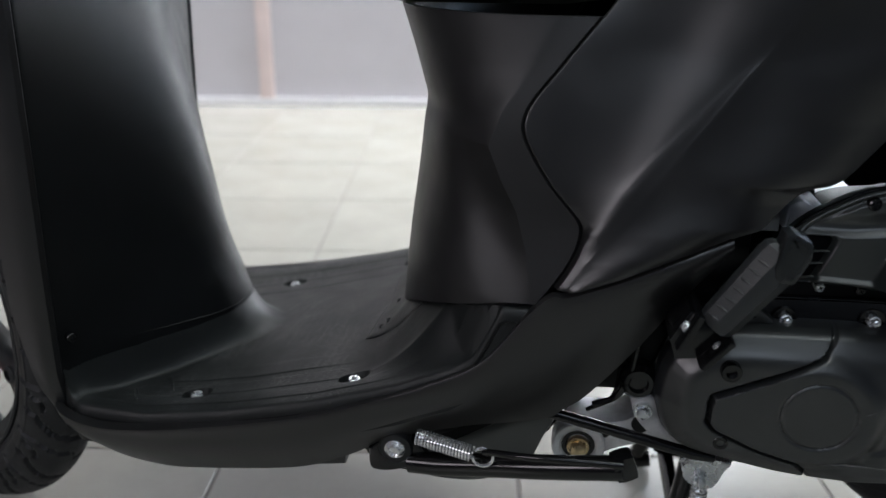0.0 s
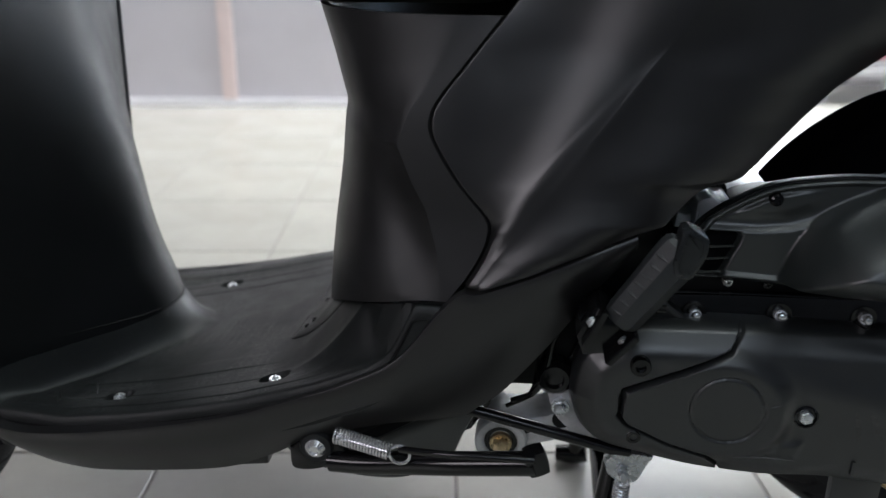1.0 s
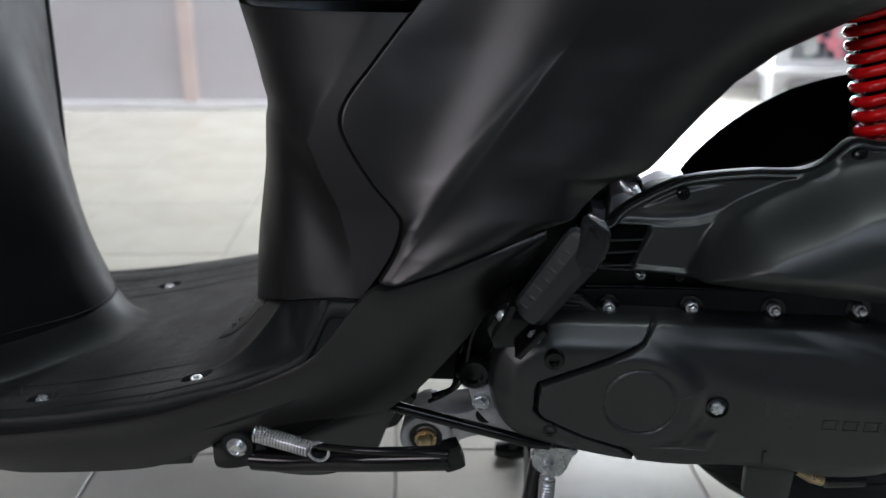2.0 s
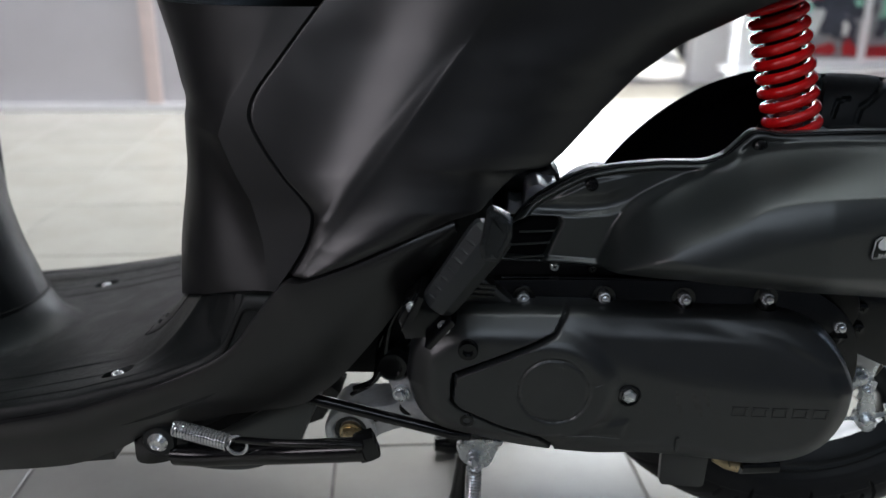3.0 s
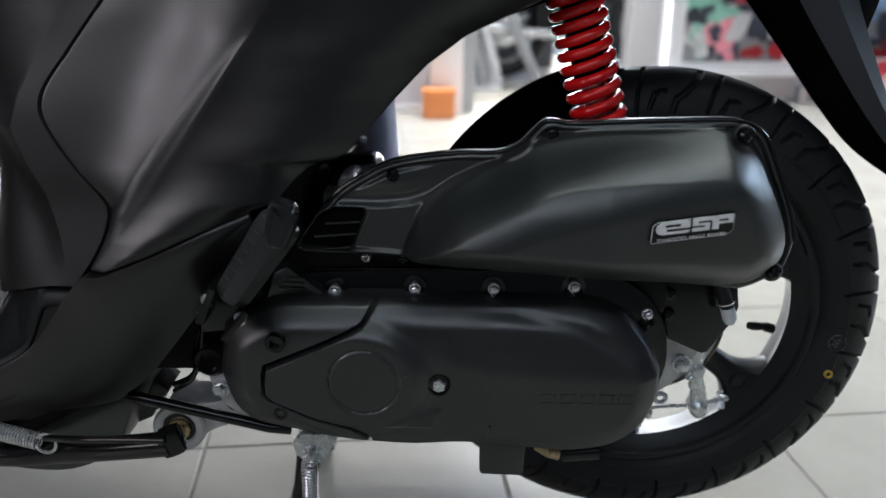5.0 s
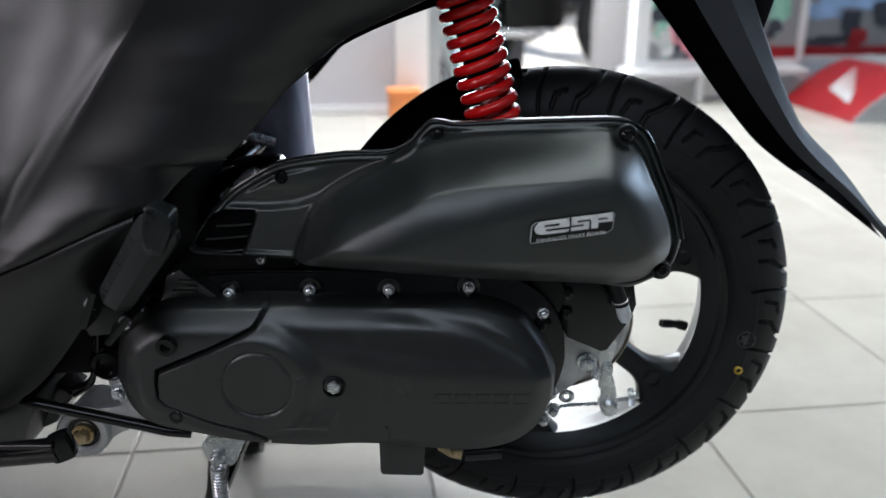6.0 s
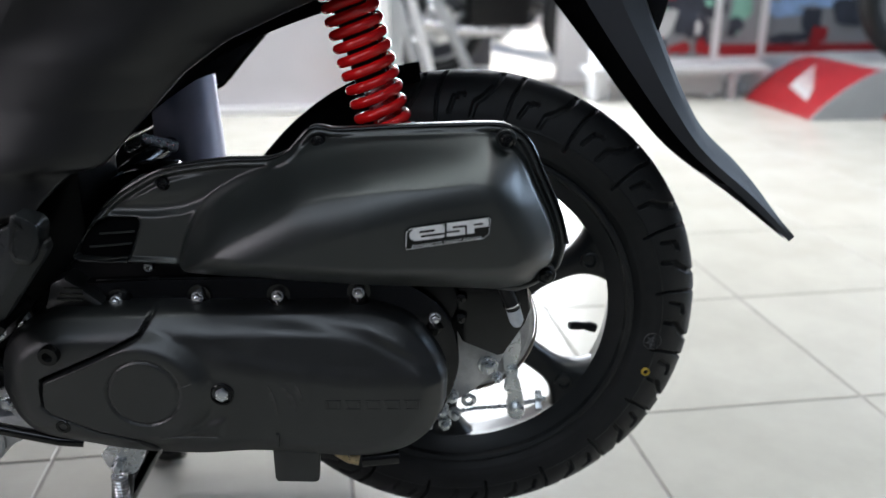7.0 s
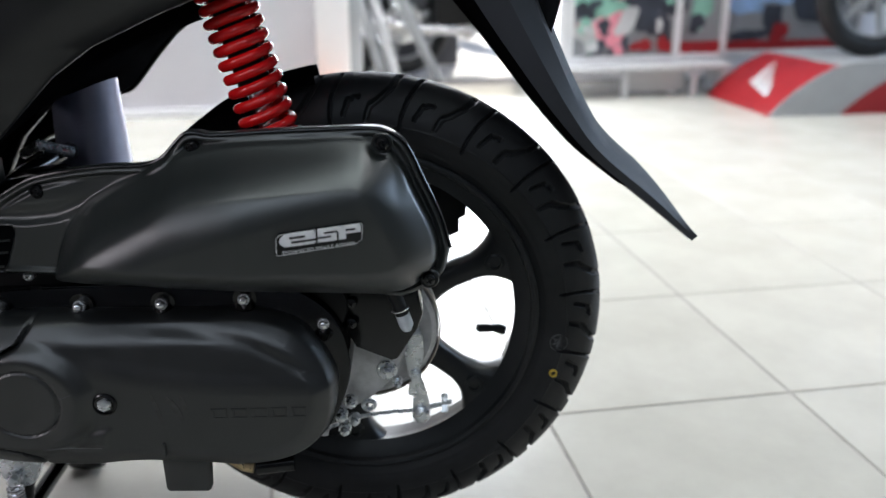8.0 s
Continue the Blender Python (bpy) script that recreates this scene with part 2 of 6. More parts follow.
def add_lathe(bm, profile, center, axis=(0, -1, 0), segs=24, turn=0.0):
    """Profile of (radius, along the axis), turned round the axis."""
    q = Vector(axis).to_track_quat("Z", "Y").to_matrix()
    c = Vector(center)
    rows = []
    for r, a in profile:
        if r < 1e-6:
            rows.append([bm.verts.new(c + q @ Vector((0, 0, a)))])
        else:
            rows.append([bm.verts.new(c + q @ Vector((r * math.cos(turn + 2 * math.pi * k / segs), r * math.sin(turn + 2 * math.pi * k / segs), a))) for k in range(segs)])
    for A, B in zip(rows, rows[1:]):
        for k in range(segs):
            k2 = (k + 1) % segs
            if len(A) == 1 and len(B) == 1:
                continue
            if len(A) == 1:
                bm.faces.new((A[0], B[k], B[k2]))
            elif len(B) == 1:
                bm.faces.new((A[k], B[0], A[k2]))
            else:
                bm.faces.new((A[k], B[k], B[k2], A[k2]))
    return bm


def lathe(profile, center, axis=(0, -1, 0), segs=24, turn=0.0):
    return add_lathe(bmesh.new(), profile, center, axis, segs, turn)


def add_tube(bm, pts, r, segs=10, closed=False, flat=1.0):
    P = [Vector(p) for p in pts]
    n = len(P)
    rs = r if hasattr(r, "__len__") else [r] * n
    rings = []
    T = []
    for i in range(n):
        a, b = (P[(i - 1) % n], P[(i + 1) % n]) if closed else (P[max(0, i - 1)], P[min(n - 1, i + 1)])
        T.append((b - a).normalized())
    up = Vector((0, 0, 1)) if abs(T[0].z) < 0.9 else Vector((1, 0, 0))
    nrm = (up - T[0] * up.dot(T[0])).normalized()
    for i in range(n):
        nrm = (nrm - T[i] * nrm.dot(T[i])).normalized()
        bi = T[i].cross(nrm)
        rings.append([bm.verts.new(P[i] + rs[i] * (nrm * math.cos(2 * math.pi * k / segs) * flat + bi * math.sin(2 * math.pi * k / segs))) for k in range(segs)])
    for i in range(n if closed else n - 1):
        A, B = rings[i], rings[(i + 1) % n]
        for k in range(segs):
            bm.faces.new((A[k], A[(k + 1) % segs], B[(k + 1) % segs], B[k]))
    if not closed:
        bm.faces.new(rings[0][::-1])
        bm.faces.new(rings[-1])
    return bm


def tube(pts, r, segs=10, closed=False, flat=1.0):
    return add_tube(bmesh.new(), pts, r, segs, closed, flat)


def inset_ring(Q, d):
    """A closed xz outline moved inwards by d."""
    nx, pv = np.roll(Q, -1, 0), np.roll(Q, 1, 0)
    t = nx - pv
    t /= np.maximum(1e-9, np.linalg.norm(t, axis=1))[:, None]
    area = np.sum(Q[:, 0] * nx[:, 1] - nx[:, 0] * Q[:, 1])
    nr = np.c_[-t[:, 1], t[:, 0]] * (1 if area > 0 else -1)
    return Q + nr * d


def add_plate(bm, outline, y_back, y_face, bevel=0.002, n=0, dip=None):
    """A plate with a bevelled front, from an outline in x and z. The front faces -y."""
    Q = np.array(outline, float)
    if n:
        Q = curve_through(np.r_[Q, Q[:1]], n + 1)[:-1]
    rings = [(0, y_back), (0, y_face + bevel), (bevel * 0.3, y_face + bevel * 0.3), (bevel, y_face)]
    if dip:
        rings += [(dip[0], y_face), (dip[0] + abs(dip[1]) * 0.6, y_face + dip[1])]
    R = []
    for d, y in rings:
        q = inset_ring(Q, d) if d else Q
        R.append([bm.verts.new((a, y, b)) for a, b in q])
    for A, B in zip(R, R[1:]):
        for k in range(len(A)):
            bm.faces.new((A[k], A[(k + 1) % len(A)], B[(k + 1) % len(A)], B[k]))
    bm.faces.new(R[-1])
    bm.faces.new(R[0][::-1])
    return bm


def plate(outline, y_back, y_face, bevel=0.002, n=0, dip=None):
    return add_plate(bmesh.new(), outline, y_back, y_face, bevel, n, dip)


def add_block(bm, m, sx, sy, sz, bevel=0.0):
    r = bmesh.ops.create_cube(bm, size=1, matrix=m @ Matrix.Diagonal((sx, sy, sz, 1)))
    if bevel:
        es = list({e for v in r["verts"] for e in v.link_edges})
        bmesh.ops.bevel(bm, geom=es, offset=bevel, segments=2, affect="EDGES", profile=0.7)
    return bm


def block(m, sx, sy, sz, bevel=0.0):
    return add_block(bmesh.new(), m, sx, sy, sz, bevel)


def boxed(u0, u1, v0, v1, z0, z1, bevel=0.0):
    """A block in the shop's axes."""
    m = Matrix.Translation(W((u0 + u1) / 2, (v0 + v1) / 2, (z0 + z1) / 2)) @ Matrix.Rotation(SHOP, 4, "Z")
    return block(m, u1 - u0, v1 - v0, z1 - z0, bevel)


def line_distance(x, z, pts):
    """Distance from points (x, z) to an open line of points."""
    best = np.full(np.shape(x), 9.0)
    for (x0, z0), (x1, z1) in zip(pts, pts[1:]):
        dx, dz = x1 - x0, z1 - z0
        t = np.clip(((x - x0) * dx + (z - z0) * dz) / (dx * dx + dz * dz), 0, 1)
        best = np.minimum(best, np.hypot(x - x0 - t * dx, z - z0 - t * dz))
    return best


def inside(x, z, poly):
    x, z = np.asarray(x), np.asarray(z)
    c = np.zeros(x.shape, bool)
    for (x0, z0), (x1, z1) in zip(poly, poly[1:] + poly[:1]):
        hit = ((z0 > z) != (z1 > z)) & (x < (x1 - x0) * (z - z0) / ((z1 - z0) or 1e-9) + x0)
        c ^= hit
    return c


def signed(x, z, poly):
    d = line_distance(x, z, poly + poly[:1])
    return np.where(inside(x, z, poly), d, -d)


# ---- the shop ----
ground = part("ground", boxed(-400, 400, -400, 400, -0.30, -0.016), PAVE)
tagged(ground, "pale sunlit concrete that reaches to the horizon", "ground", kind="structure")
floor = part("floor", boxed(-5.0, 5.0, -1.9, 3.62, -0.016, -0.0015), GROUT)
tagged(floor, "grey grout bed under cream floor tiles", "floor", kind="structure")


def wall(name, u0, u1, v0, v1, z0, z1, mat, label):
    return tagged(part(name, boxed(u0, u1, v0, v1, z0, z1), mat), label, "wall", kind="structure")


wall("wall_west", -5.15, -5.0, -1.9, 3.62, 0, 3.2, SOUTH, "plain dark grey painted shop wall")
wall("wall_east", 5.0, 5.15, 3.32, 3.62, 0, 3.2, WALL, "plain off-white painted shop wall")
wall("wall_east_end", 5.0, 5.15, -1.9, 0.68, 0, 3.2, SOUTH, "plain grey painted wall beside the shop front")
wall("wall_east_head", 5.0, 5.15, 0.682, 3.318, 2.52, 3.2, WALL, "plain off-white painted wall over the shop front")
wall("wall_east_sill", 5.0, 5.15, 0.682, 3.318, 0, 1.0, WALL, "plain off-white painted sill of the shop front")
# the south wall, with a window and an unseen opening added for fill
WIN = (-4.3, -1.7, 1.0, 2.0)
FILL_WIN = (-1.4, 0.6, 1.5, 2.5)
wall("wall_south_west", -5.15, WIN[0], -2.05, -1.9, 0, 3.2, SOUTH, "plain grey painted shop wall")
wall("wall_south", WIN[1], FILL_WIN[0], -2.05, -1.9, 0, 3.2, SOUTH, "plain dark grey painted shop wall")
wall("wall_south_east", FILL_WIN[1], 5.15, -2.05, -1.9, 0, 3.2, SOUTH, "plain dark grey painted shop wall")
for nm, (a, b, c, d) in (("window", WIN), ("fill_opening", FILL_WIN)):
    wall("wall_under_" + nm, a + 0.001, b - 0.001, -2.05, -1.9, 0, c, SOUTH, "plain grey painted wall under the glazing")
    wall("wall_over_" + nm, a + 0.001, b - 0.001, -2.05, -1.9, d, 3.2, SOUTH, "plain grey painted wall over the glazing")
tagged(part("ceiling", boxed(-5.15, 5.15, -2.05, 3.62, 3.2, 3.32), CEIL), "grey ceiling board", "ceiling", kind="structure")


def ceiling_lamp(u, v, long, wide, power, color=(1, 0.968, 0.965), beam=180):
    lamp = thing("ceiling_light", "white fluorescent ceiling light with opal diffuser", "ceiling light", W(u, v, 3.2), "ceiling lights")
    part("housing", boxed(u - long / 2 - 0.03, u + long / 2 + 0.03, v - wide / 2 - 0.03, v + wide / 2 + 0.03, 3.13, 3.199, 0.006), ALU, lamp)
    part("diffuser", boxed(u - long / 2, u + long / 2, v - wide / 2, v + wide / 2, 3.115, 3.13), LAMPGLASS, lamp, "opal diffuser")
    d = bpy.data.lights.new("tube_light", "AREA")
    d.shape, d.size, d.size_y, d.energy, d.color = "RECTANGLE", long, wide, 0.71 * power, color
    d.spread = radians(beam)
    o = new("tube_light", d)
    o.matrix_world = Matrix.Translation(W(u, v, 3.11)) @ Matrix.Rotation(SHOP, 4, "Z")
    o.parent = lamp
    o.matrix_parent_inverse = Matrix.Translation(-lamp.location)


for lu, power in ((-2.9, 14), (-1.3, 26), (0.3, 42), (1.9, 14)):
    ceiling_lamp(lu, 2.45, 1.2, 0.3, power, (0.95, 0.965, 0.985), 92)
ceiling_lamp(0.70, 0.45, 1.7, 0.8, 23, (0.86, 0.99, 1.0))
ceiling_lamp(1.9, 0.9, 1.2, 0.3, 27, (0.985, 0.965, 0.975), 80)
ceiling_lamp(0.42, -0.75, 2.9, 0.35, 17, (0.86, 0.98, 1.0))


def daylight(name, u, v, z, toward, wide, high, power, color):
    """Sky light that enters by a glazed opening; also the added front fill."""
    d = bpy.data.lights.new(name, "AREA")
    d.shape, d.size, d.size_y, d.energy, d.color = "RECTANGLE", wide, high, 0.71 * power, color
    o = new(name, d)
    o.matrix_world = look(W(u, v, z), W(u + toward[0], v + toward[1], z - 0.02))


daylight("east_front_daylight", 5.04, 2.0, 1.76, (-1, 0), 2.6, 1.5, 90, (0.58, 0.76, 1.0))
daylight("window_daylight", -3.0, -1.96, 1.5, (0, 1), 2.6, 1.0, 46, (1.0, 0.91, 0.94))
# added light from the unseen opening, brightens the scooter's upright faces
daylight("fill_opening_light", -0.4, -1.96, 2.0, (0, 1), 2.0, 1.0, 13, (0.86, 0.95, 1.0))
daylight("doorway_daylight", 0.96, 2.99, 0.95, (0, -1), 0.84, 1.65, 72, (0.88, 0.93, 1.0))


# glazed partition with pale panels
part_y = 2.74
partition = thing("partition", "pale lilac panelled partition with aluminium profiles on the tiled floor", "partition", W(-2.3, part_y, 0))
for k, (a, b) in enumerate(((-4.99, -3.75), (-3.69, -2.45), (-2.39, -1.15), (-1.09, 0.33))):
    part("panel", boxed(a, b, part_y + 0.015, part_y + 0.045, 0.036, 2.7), PANEL, partition, "pale lilac panel")
for k, a in enumerate((-3.75, -2.45, -1.15)):
    part("post", boxed(a, a + 0.06, part_y - 0.01, part_y + 0.06, 0, 2.7, 0.004), PINKALU, partition, "pale pink profile")
part("sill", boxed(-4.99, 0.33, part_y - 0.016, part_y + 0.062, 0.0, 0.034, 0.004), ALU, partition, "pale aluminium sill")
part("head", boxed(-4.99, 0.33, part_y - 0.016, part_y + 0.062, 2.702, 2.78, 0.004), ALU, partition)
wall("wall_north", -5.0, 0.33, part_y - 0.02, part_y + 0.07, 2.782, 3.199, WALL, "off-white wall above the partition")
column = part("column", boxed(0.334, 0.474, part_y - 0.04, part_y + 0.16, 0, 3.199, 0.006), WALL)
jamb = part("door_frame", boxed(0.477, 0.53, part_y + 0.0, part_y + 0.14, 0, 3.199, 0.004), GREYPANEL)
tagged(jamb, "grey aluminium door frame beside the white column", "door frame", kind="structure")
tagged(column, "white painted column beside the wide doorway", "column", kind="structure")


def tile_mesh(size):
    bm = bmesh.new()
    add_block(bm, Matrix.Translation((0, 0, -0.006)), size, size, 0.012)
    top = [e for e in bm.edges if all(v.co.z > -0.001 for v in e.verts)]
    bmesh.ops.bevel(bm, geom=top, offset=0.0012, segments=1, affect="EDGES")
    me = bpy.data.meshes.new("tile")
    bm.to_mesh(me)
    bm.free()
    me.materials.append(TILE)
    return me


def lay_tiles():
    pitch, u0, v0 = 0.4, 0.980 + 0.2, 0.151 + 0.2
    me = tile_mesh(pitch - 0.004)
    far = []
    for i in range(-16, 10):
        for j in range(-10, 16):
            u, v = u0 + i * pitch, v0 + j * pitch
            if not (-4.8 < u < 4.8 and -1.65 < v < 3.4):
                continue
            if -2.7 < u < 3.2 and -0.9 < v < 3.2:
                t = new("tile", me)
                t.location, t.rotation_euler = W(u, v, 0), (0, 0, SHOP)
                t.parent = floor
            else:
                far.append((u, v))
    bm = bmesh.new()
    for u, v in far:
        add_block(bm, Matrix.Translation(W(u, v, -0.006)) @ Matrix.Rotation(SHOP, 4, "Z"), pitch - 0.004, pitch - 0.004, 0.012)
    tagged(part("far_tiles", bm, TILE, floor), kind="stuff")


# ---- the scooter ----
scooter = thing("scooter", "matte black scooter with red rear spring, parked on cream tiles", "scooter")


def bolt(name, at, r, mat, parent, axis=(0, -1, 0), head="hex", high=0.006, washer=True, label=""):
    """A bolt head: hex with flange, socket or cross recess."""
    prof = []
    if washer:
        prof += [(r * 1.30, -0.004), (r * 1.30, 0.0008), (r * 1.22, 0.0016), (r * 1.0, 0.0018)]
    else:
        prof += [(r, -0.004), (r, 0.0018)]
    if head == "hex":
        bm = bmesh.new()
        add_lathe(bm, prof[:-1] + [(0, 0.0017)], at, axis, 20)
        add_lathe(bm, [(r, -0.001), (r, high * 0.66), (r * 0.84, high * 0.92), (r * 0.5, high * 1.06), (0, high * 1.12)], at, axis, 6, 0.4)
    elif head == "socket":
        bm = lathe([(r, -0.004), (r, high * 0.8), (r * 0.9, high), (r * 0.52, high), (r * 0.5, high * 0.35), (0, high * 0.3)], at, axis, 20)
    else:
        bm = lathe([(r, -0.004), (r, high * 0.35), (r * 0.86, high * 0.75), (r * 0.55, high), (0, high)], at, axis, 20)
    ob = part(name, bm, mat, parent, label, 30)
    if head == "cross":
        q = Vector(axis).to_track_quat("Z", "Y").to_matrix().to_4x4()
        # dark bars on the head paint the shade of a cross recess
        bm = bmesh.new()
        for a in (0.5, 0.5 + math.pi / 2):
            add_block(bm, Matrix.Translation(at) @ q @ Matrix.Rotation(a, 4, "Z") @ Matrix.Translation((0, 0, high * 0.98)), r * 0.95, r * 0.2, 0.0012)
        part("cross_shade", bm, DARK, ob)
    return ob


# outlines of the body, shared by its panels
SEAM_Z = (0.379, 0.401, 0.425, 0.444, 0.453, 0.478, 0.511, 0.526, 0.542, 0.570, 0.592, 0.622, 0.72)
SEAM_X = (-0.211, -0.195, -0.182, -0.178, -0.182, -0.204, -0.225, -0.229, -0.224, -0.203, -0.186, -0.163, -0.100)
SEAM_Y = (0.224, 0.221, 0.2175, 0.2148, 0.2135, 0.210, 0.205, 0.2028, 0.2005, 0.1965, 0.1935, 0.189, 0.178)
seam_curve = curve_through(list(zip(SEAM_X, SEAM_Y, SEAM_Z)), 160)
seam_curve = seam_curve[np.argsort(seam_curve[:, 2])]
REAR_Z = (0.390, 0.394, 0.410, 0.429, 0.447, 0.4545, 0.464, 0.474, 0.482, 0.4865, 0.4885, 0.493, 0.501, 0.535, 0.561, 0.584, 0.610, 0.640, 0.680, 0.72)
REAR_X = (-0.195, -0.184, -0.144, -0.102, -0.062, -0.0385, -0.030, -0.0205, -0.011, 0.000, 0.011, 0.019, 0.027, 0.058, 0.083, 0.115, 0.172, 0.250, 0.345, 0.43)
REAR_Y = (0.232, 0.234, 0.235, 0.232, 0.226, 0.222, 0.2175, 0.213, 0.2105, 0.209, 0.2085, 0.2075, 0.206, 0.195, 0.190, 0.185, 0.177, 0.164, 0.144, 0.125)


# edges of the slanting wedge and the brightest line of the scoop above it, as x over z
EDGE_Z1, EDGE_X1 = (0.390, 0.398, 0.426, 0.463, 0.513, 0.550, 0.573, 0.590, 0.72), (-0.197, -0.191, -0.168, -0.140, -0.104, -0.078, -0.062, -0.049, 0.042)
EDGE_Z2, EDGE_X2 = (0.390, 0.405, 0.430, 0.479, 0.506, 0.530, 0.554, 0.576, 0.590, 0.72), (-0.1985, -0.191, -0.1765, -0.147, -0.125, -0.103, -0.082, -0.062, -0.0495, 0.0415)
SCOOP_Z, SCOOP_X = (0.390, 0.430, 0.472, 0.490, 0.518, 0.544, 0.569, 0.602, 0.72), (-0.203, -0.177, -0.152, -0.142, -0.128, -0.115, -0.104, -0.090, -0.041)


def side_cover(mirror, lining=False):
    zs = np.r_[np.linspace(0.3955, 0.45, 36), np.linspace(0.4515, 0.60, 90), np.linspace(0.605, 0.72, 24)]
    P = []
    for z in zs:
        xl = np.interp(z, seam_curve[:, 2], seam_curve[:, 0]) + 0.0014
        yl = np.interp(z, seam_curve[:, 2], seam_curve[:, 1])
        xr, yr = table(REAR_Z, REAR_X, z) - 0.0012, table(REAR_Z, REAR_Y, z)
        x1 = min(max(table(EDGE_Z1, EDGE_X1, z), xl + 0.010), xl + (xr - xl) * 0.82)
        x2 = min(max(table(EDGE_Z2, EDGE_X2, z), xl + 0.008), x1 - 0.0006)
        xh = min(max(table(SCOOP_Z, SCOOP_X, z), xl + 0.35 * (x2 - xl)), x2 - 0.002)
        a = np.r_[xl, xl + 0.0006, xl + 0.0014, np.linspace(xl + 0.003, xh, 15)[:-1], np.linspace(xh, x2, 17)[:-1], np.linspace(x2, x1, 9)]
        # the flank falls away from the wedge's lower edge, most steeply along the scoop, and ends at the seam
        yc = table((0.39, 0.43, 0.59, 0.72), (0.232, 0.228, 0.2145, 0.204), z)
        ridge = step(0.60, 0.57, z) * step(0.40, 0.43, z)
        bump = np.where(a < xh, np.exp(-((a - xh) / 0.034) ** 2), np.exp(-((a - xh) / (0.62 * (x2 - xh) + 0.005)) ** 2))
        flat = 0.03 + ridge * (0.10 * np.exp(-((a - x2 + 0.003) / 0.0030) ** 2) + 0.05 * (a > x2) + 0.12 * np.exp(-((a - x1 + 0.0014) / 0.0014) ** 2))
        area = lambda f: np.r_[0, np.cumsum((f[1:] + f[:-1]) / 2 * np.diff(a))]
        peak = min(0.50, max(0.12, (yc - yl - area(flat)[-1]) / area(bump)[-1]))
        run = area(flat + peak * bump)
        ya = yc - (run[-1] - run)
        ya = ya + (yl - ya[0]) * (1 - step(0.0, 1.0, np.clip((a - xl) / (xh - xl), 0, 1)))
        b = np.r_[np.linspace(x1, xr, 28)[1:-1], xr - 0.0016, xr - 0.0006, xr]
        t = (b - x1) / (xr - x1)
        yb = yc + (yr - yc) * t + 0.014 * min(1.0, (xr - x1) / 0.16) * np.sin(math.pi * t ** 1.3)
        x, y = np.r_[a, b], np.r_[ya, yb]
        arch = np.clip((x - xl) / (xr - xl), 0, 1)
        y = y + (yl + (yr - yl) * arch + 0.064 * np.sin(math.pi * arch ** 0.85) - y) * step(0.58, 0.76, z)
        edge = np.minimum(x - xl, xr - x)
        y = y - 0.0010 * np.clip(1 - edge / 0.0012, 0, 1) ** 2 - 0.002 * max(0, 1 - (z - 0.3955) / 0.003) ** 2
        P.append(np.c_[x, -y, np.full(len(x), z)])
    P = np.array(P)
    if lining:
        return sheet(P[2:, 3:-5] + np.array((0, 0.0055, 0)), (0.0, 0.002, 0.0), flip_y=mirror)
    return sheet(P, (0.0, 0.004, 0.0), flip_y=mirror)


FRONT_Z = (0.26, 0.30, 0.355, 0.435, 0.49, 0.517, 0.525, 0.531, 0.574, 0.6025, 0.64)
FRONT_X = (-0.362, -0.359, -0.354, -0.345, -0.3385, -0.3345, -0.3345, -0.3360, -0.3505, -0.3605, -0.374)
FLANGE_Z, FLANGE_X = (0.26, 0.384, 0.420, 0.455, 0.479, 0.508, 0.536, 0.568, 0.64), (-0.226, -0.217, -0.221, -0.231, -0.244, -0.256, -0.246, -0.224, -0.19)


def tower_bottom(y):
    return table((0, 0.042, 0.09, 0.131, 0.175, 0.198, 0.213, 0.224), (0.288, 0.298, 0.318, 0.336, 0.354, 0.364, 0.372, 0.3788), y)


def tower_front(y):
    return table((0, 0.042, 0.09, 0.131, 0.175, 0.198, 0.213, 0.221, 0.226), (-0.361, -0.357, -0.342, -0.322, -0.293, -0.270, -0.249, -0.229, -0.206), y)


def seat_post():
    nf, ns, nr = 56, 18, 90
    cols = nf + ns
    P = np.zeros((2 * cols - 1, nr, 3))
    for c in range(cols):
        for r in range(nr):
            ang = min(1.0, c / (nf - 1)) * math.pi / 2
            yb = 0.224 * math.sin(ang) ** 1.1
            z = tower_bottom(yb) + 0.0012
            z = z + (0.6095 - z) * r / (nr - 1)
            xf = np.interp(z, FRONT_Z, FRONT_X) - 0.002
            xs = np.interp(z, seam_curve[:, 2], seam_curve[:, 0]) - 0.0014
            ys = np.interp(z, seam_curve[:, 2], seam_curve[:, 1])
            # a flat flange beside the seam, then a turned flank round to the front
            xk = min(np.interp(z, FLANGE_Z, FLANGE_X), xs - 0.004)
            yk = ys - 0.10 * (xs - xk)
            e = 1.04 + 0.16 * step(0.38, 0.48, z)
            if c < nf:
                x = xk - (xk - xf) * math.cos(ang) ** e
                y = yk * math.sin(ang) ** e
                tilt = (0.10 + 0.70 * step(0.565, 0.49, z)) * step(0.36, 0.44, z)
                y -= tilt * (xk - x) * math.exp(-((xk - x) / 0.034) ** 2)
            else:
                t = (c - nf + 1) / ns
                x, y = xk + (xs - xk) * t, yk + (ys - yk) * t
            # waist: above it the flank leans outwards
            free = step(0.0, 0.10, xs - x) * step(0.02, 0.10, y)
            zc = 0.518 + 0.44 * max(0.0, x + 0.318)
            y += free * (0.17 * max(0.0, z - zc) - 0.002 * math.exp(-((z - zc - 0.004) / 0.012) ** 2))
            P[cols - 1 + c, r] = x, -y, z
            P[cols - 1 - c, r] = x, y, z
    Q = P.copy()
    Q[:, :, 0] += 0.006
    Q[:, :, 1] *= 0.965
    return add_grid(bmesh.new(), P, Q)


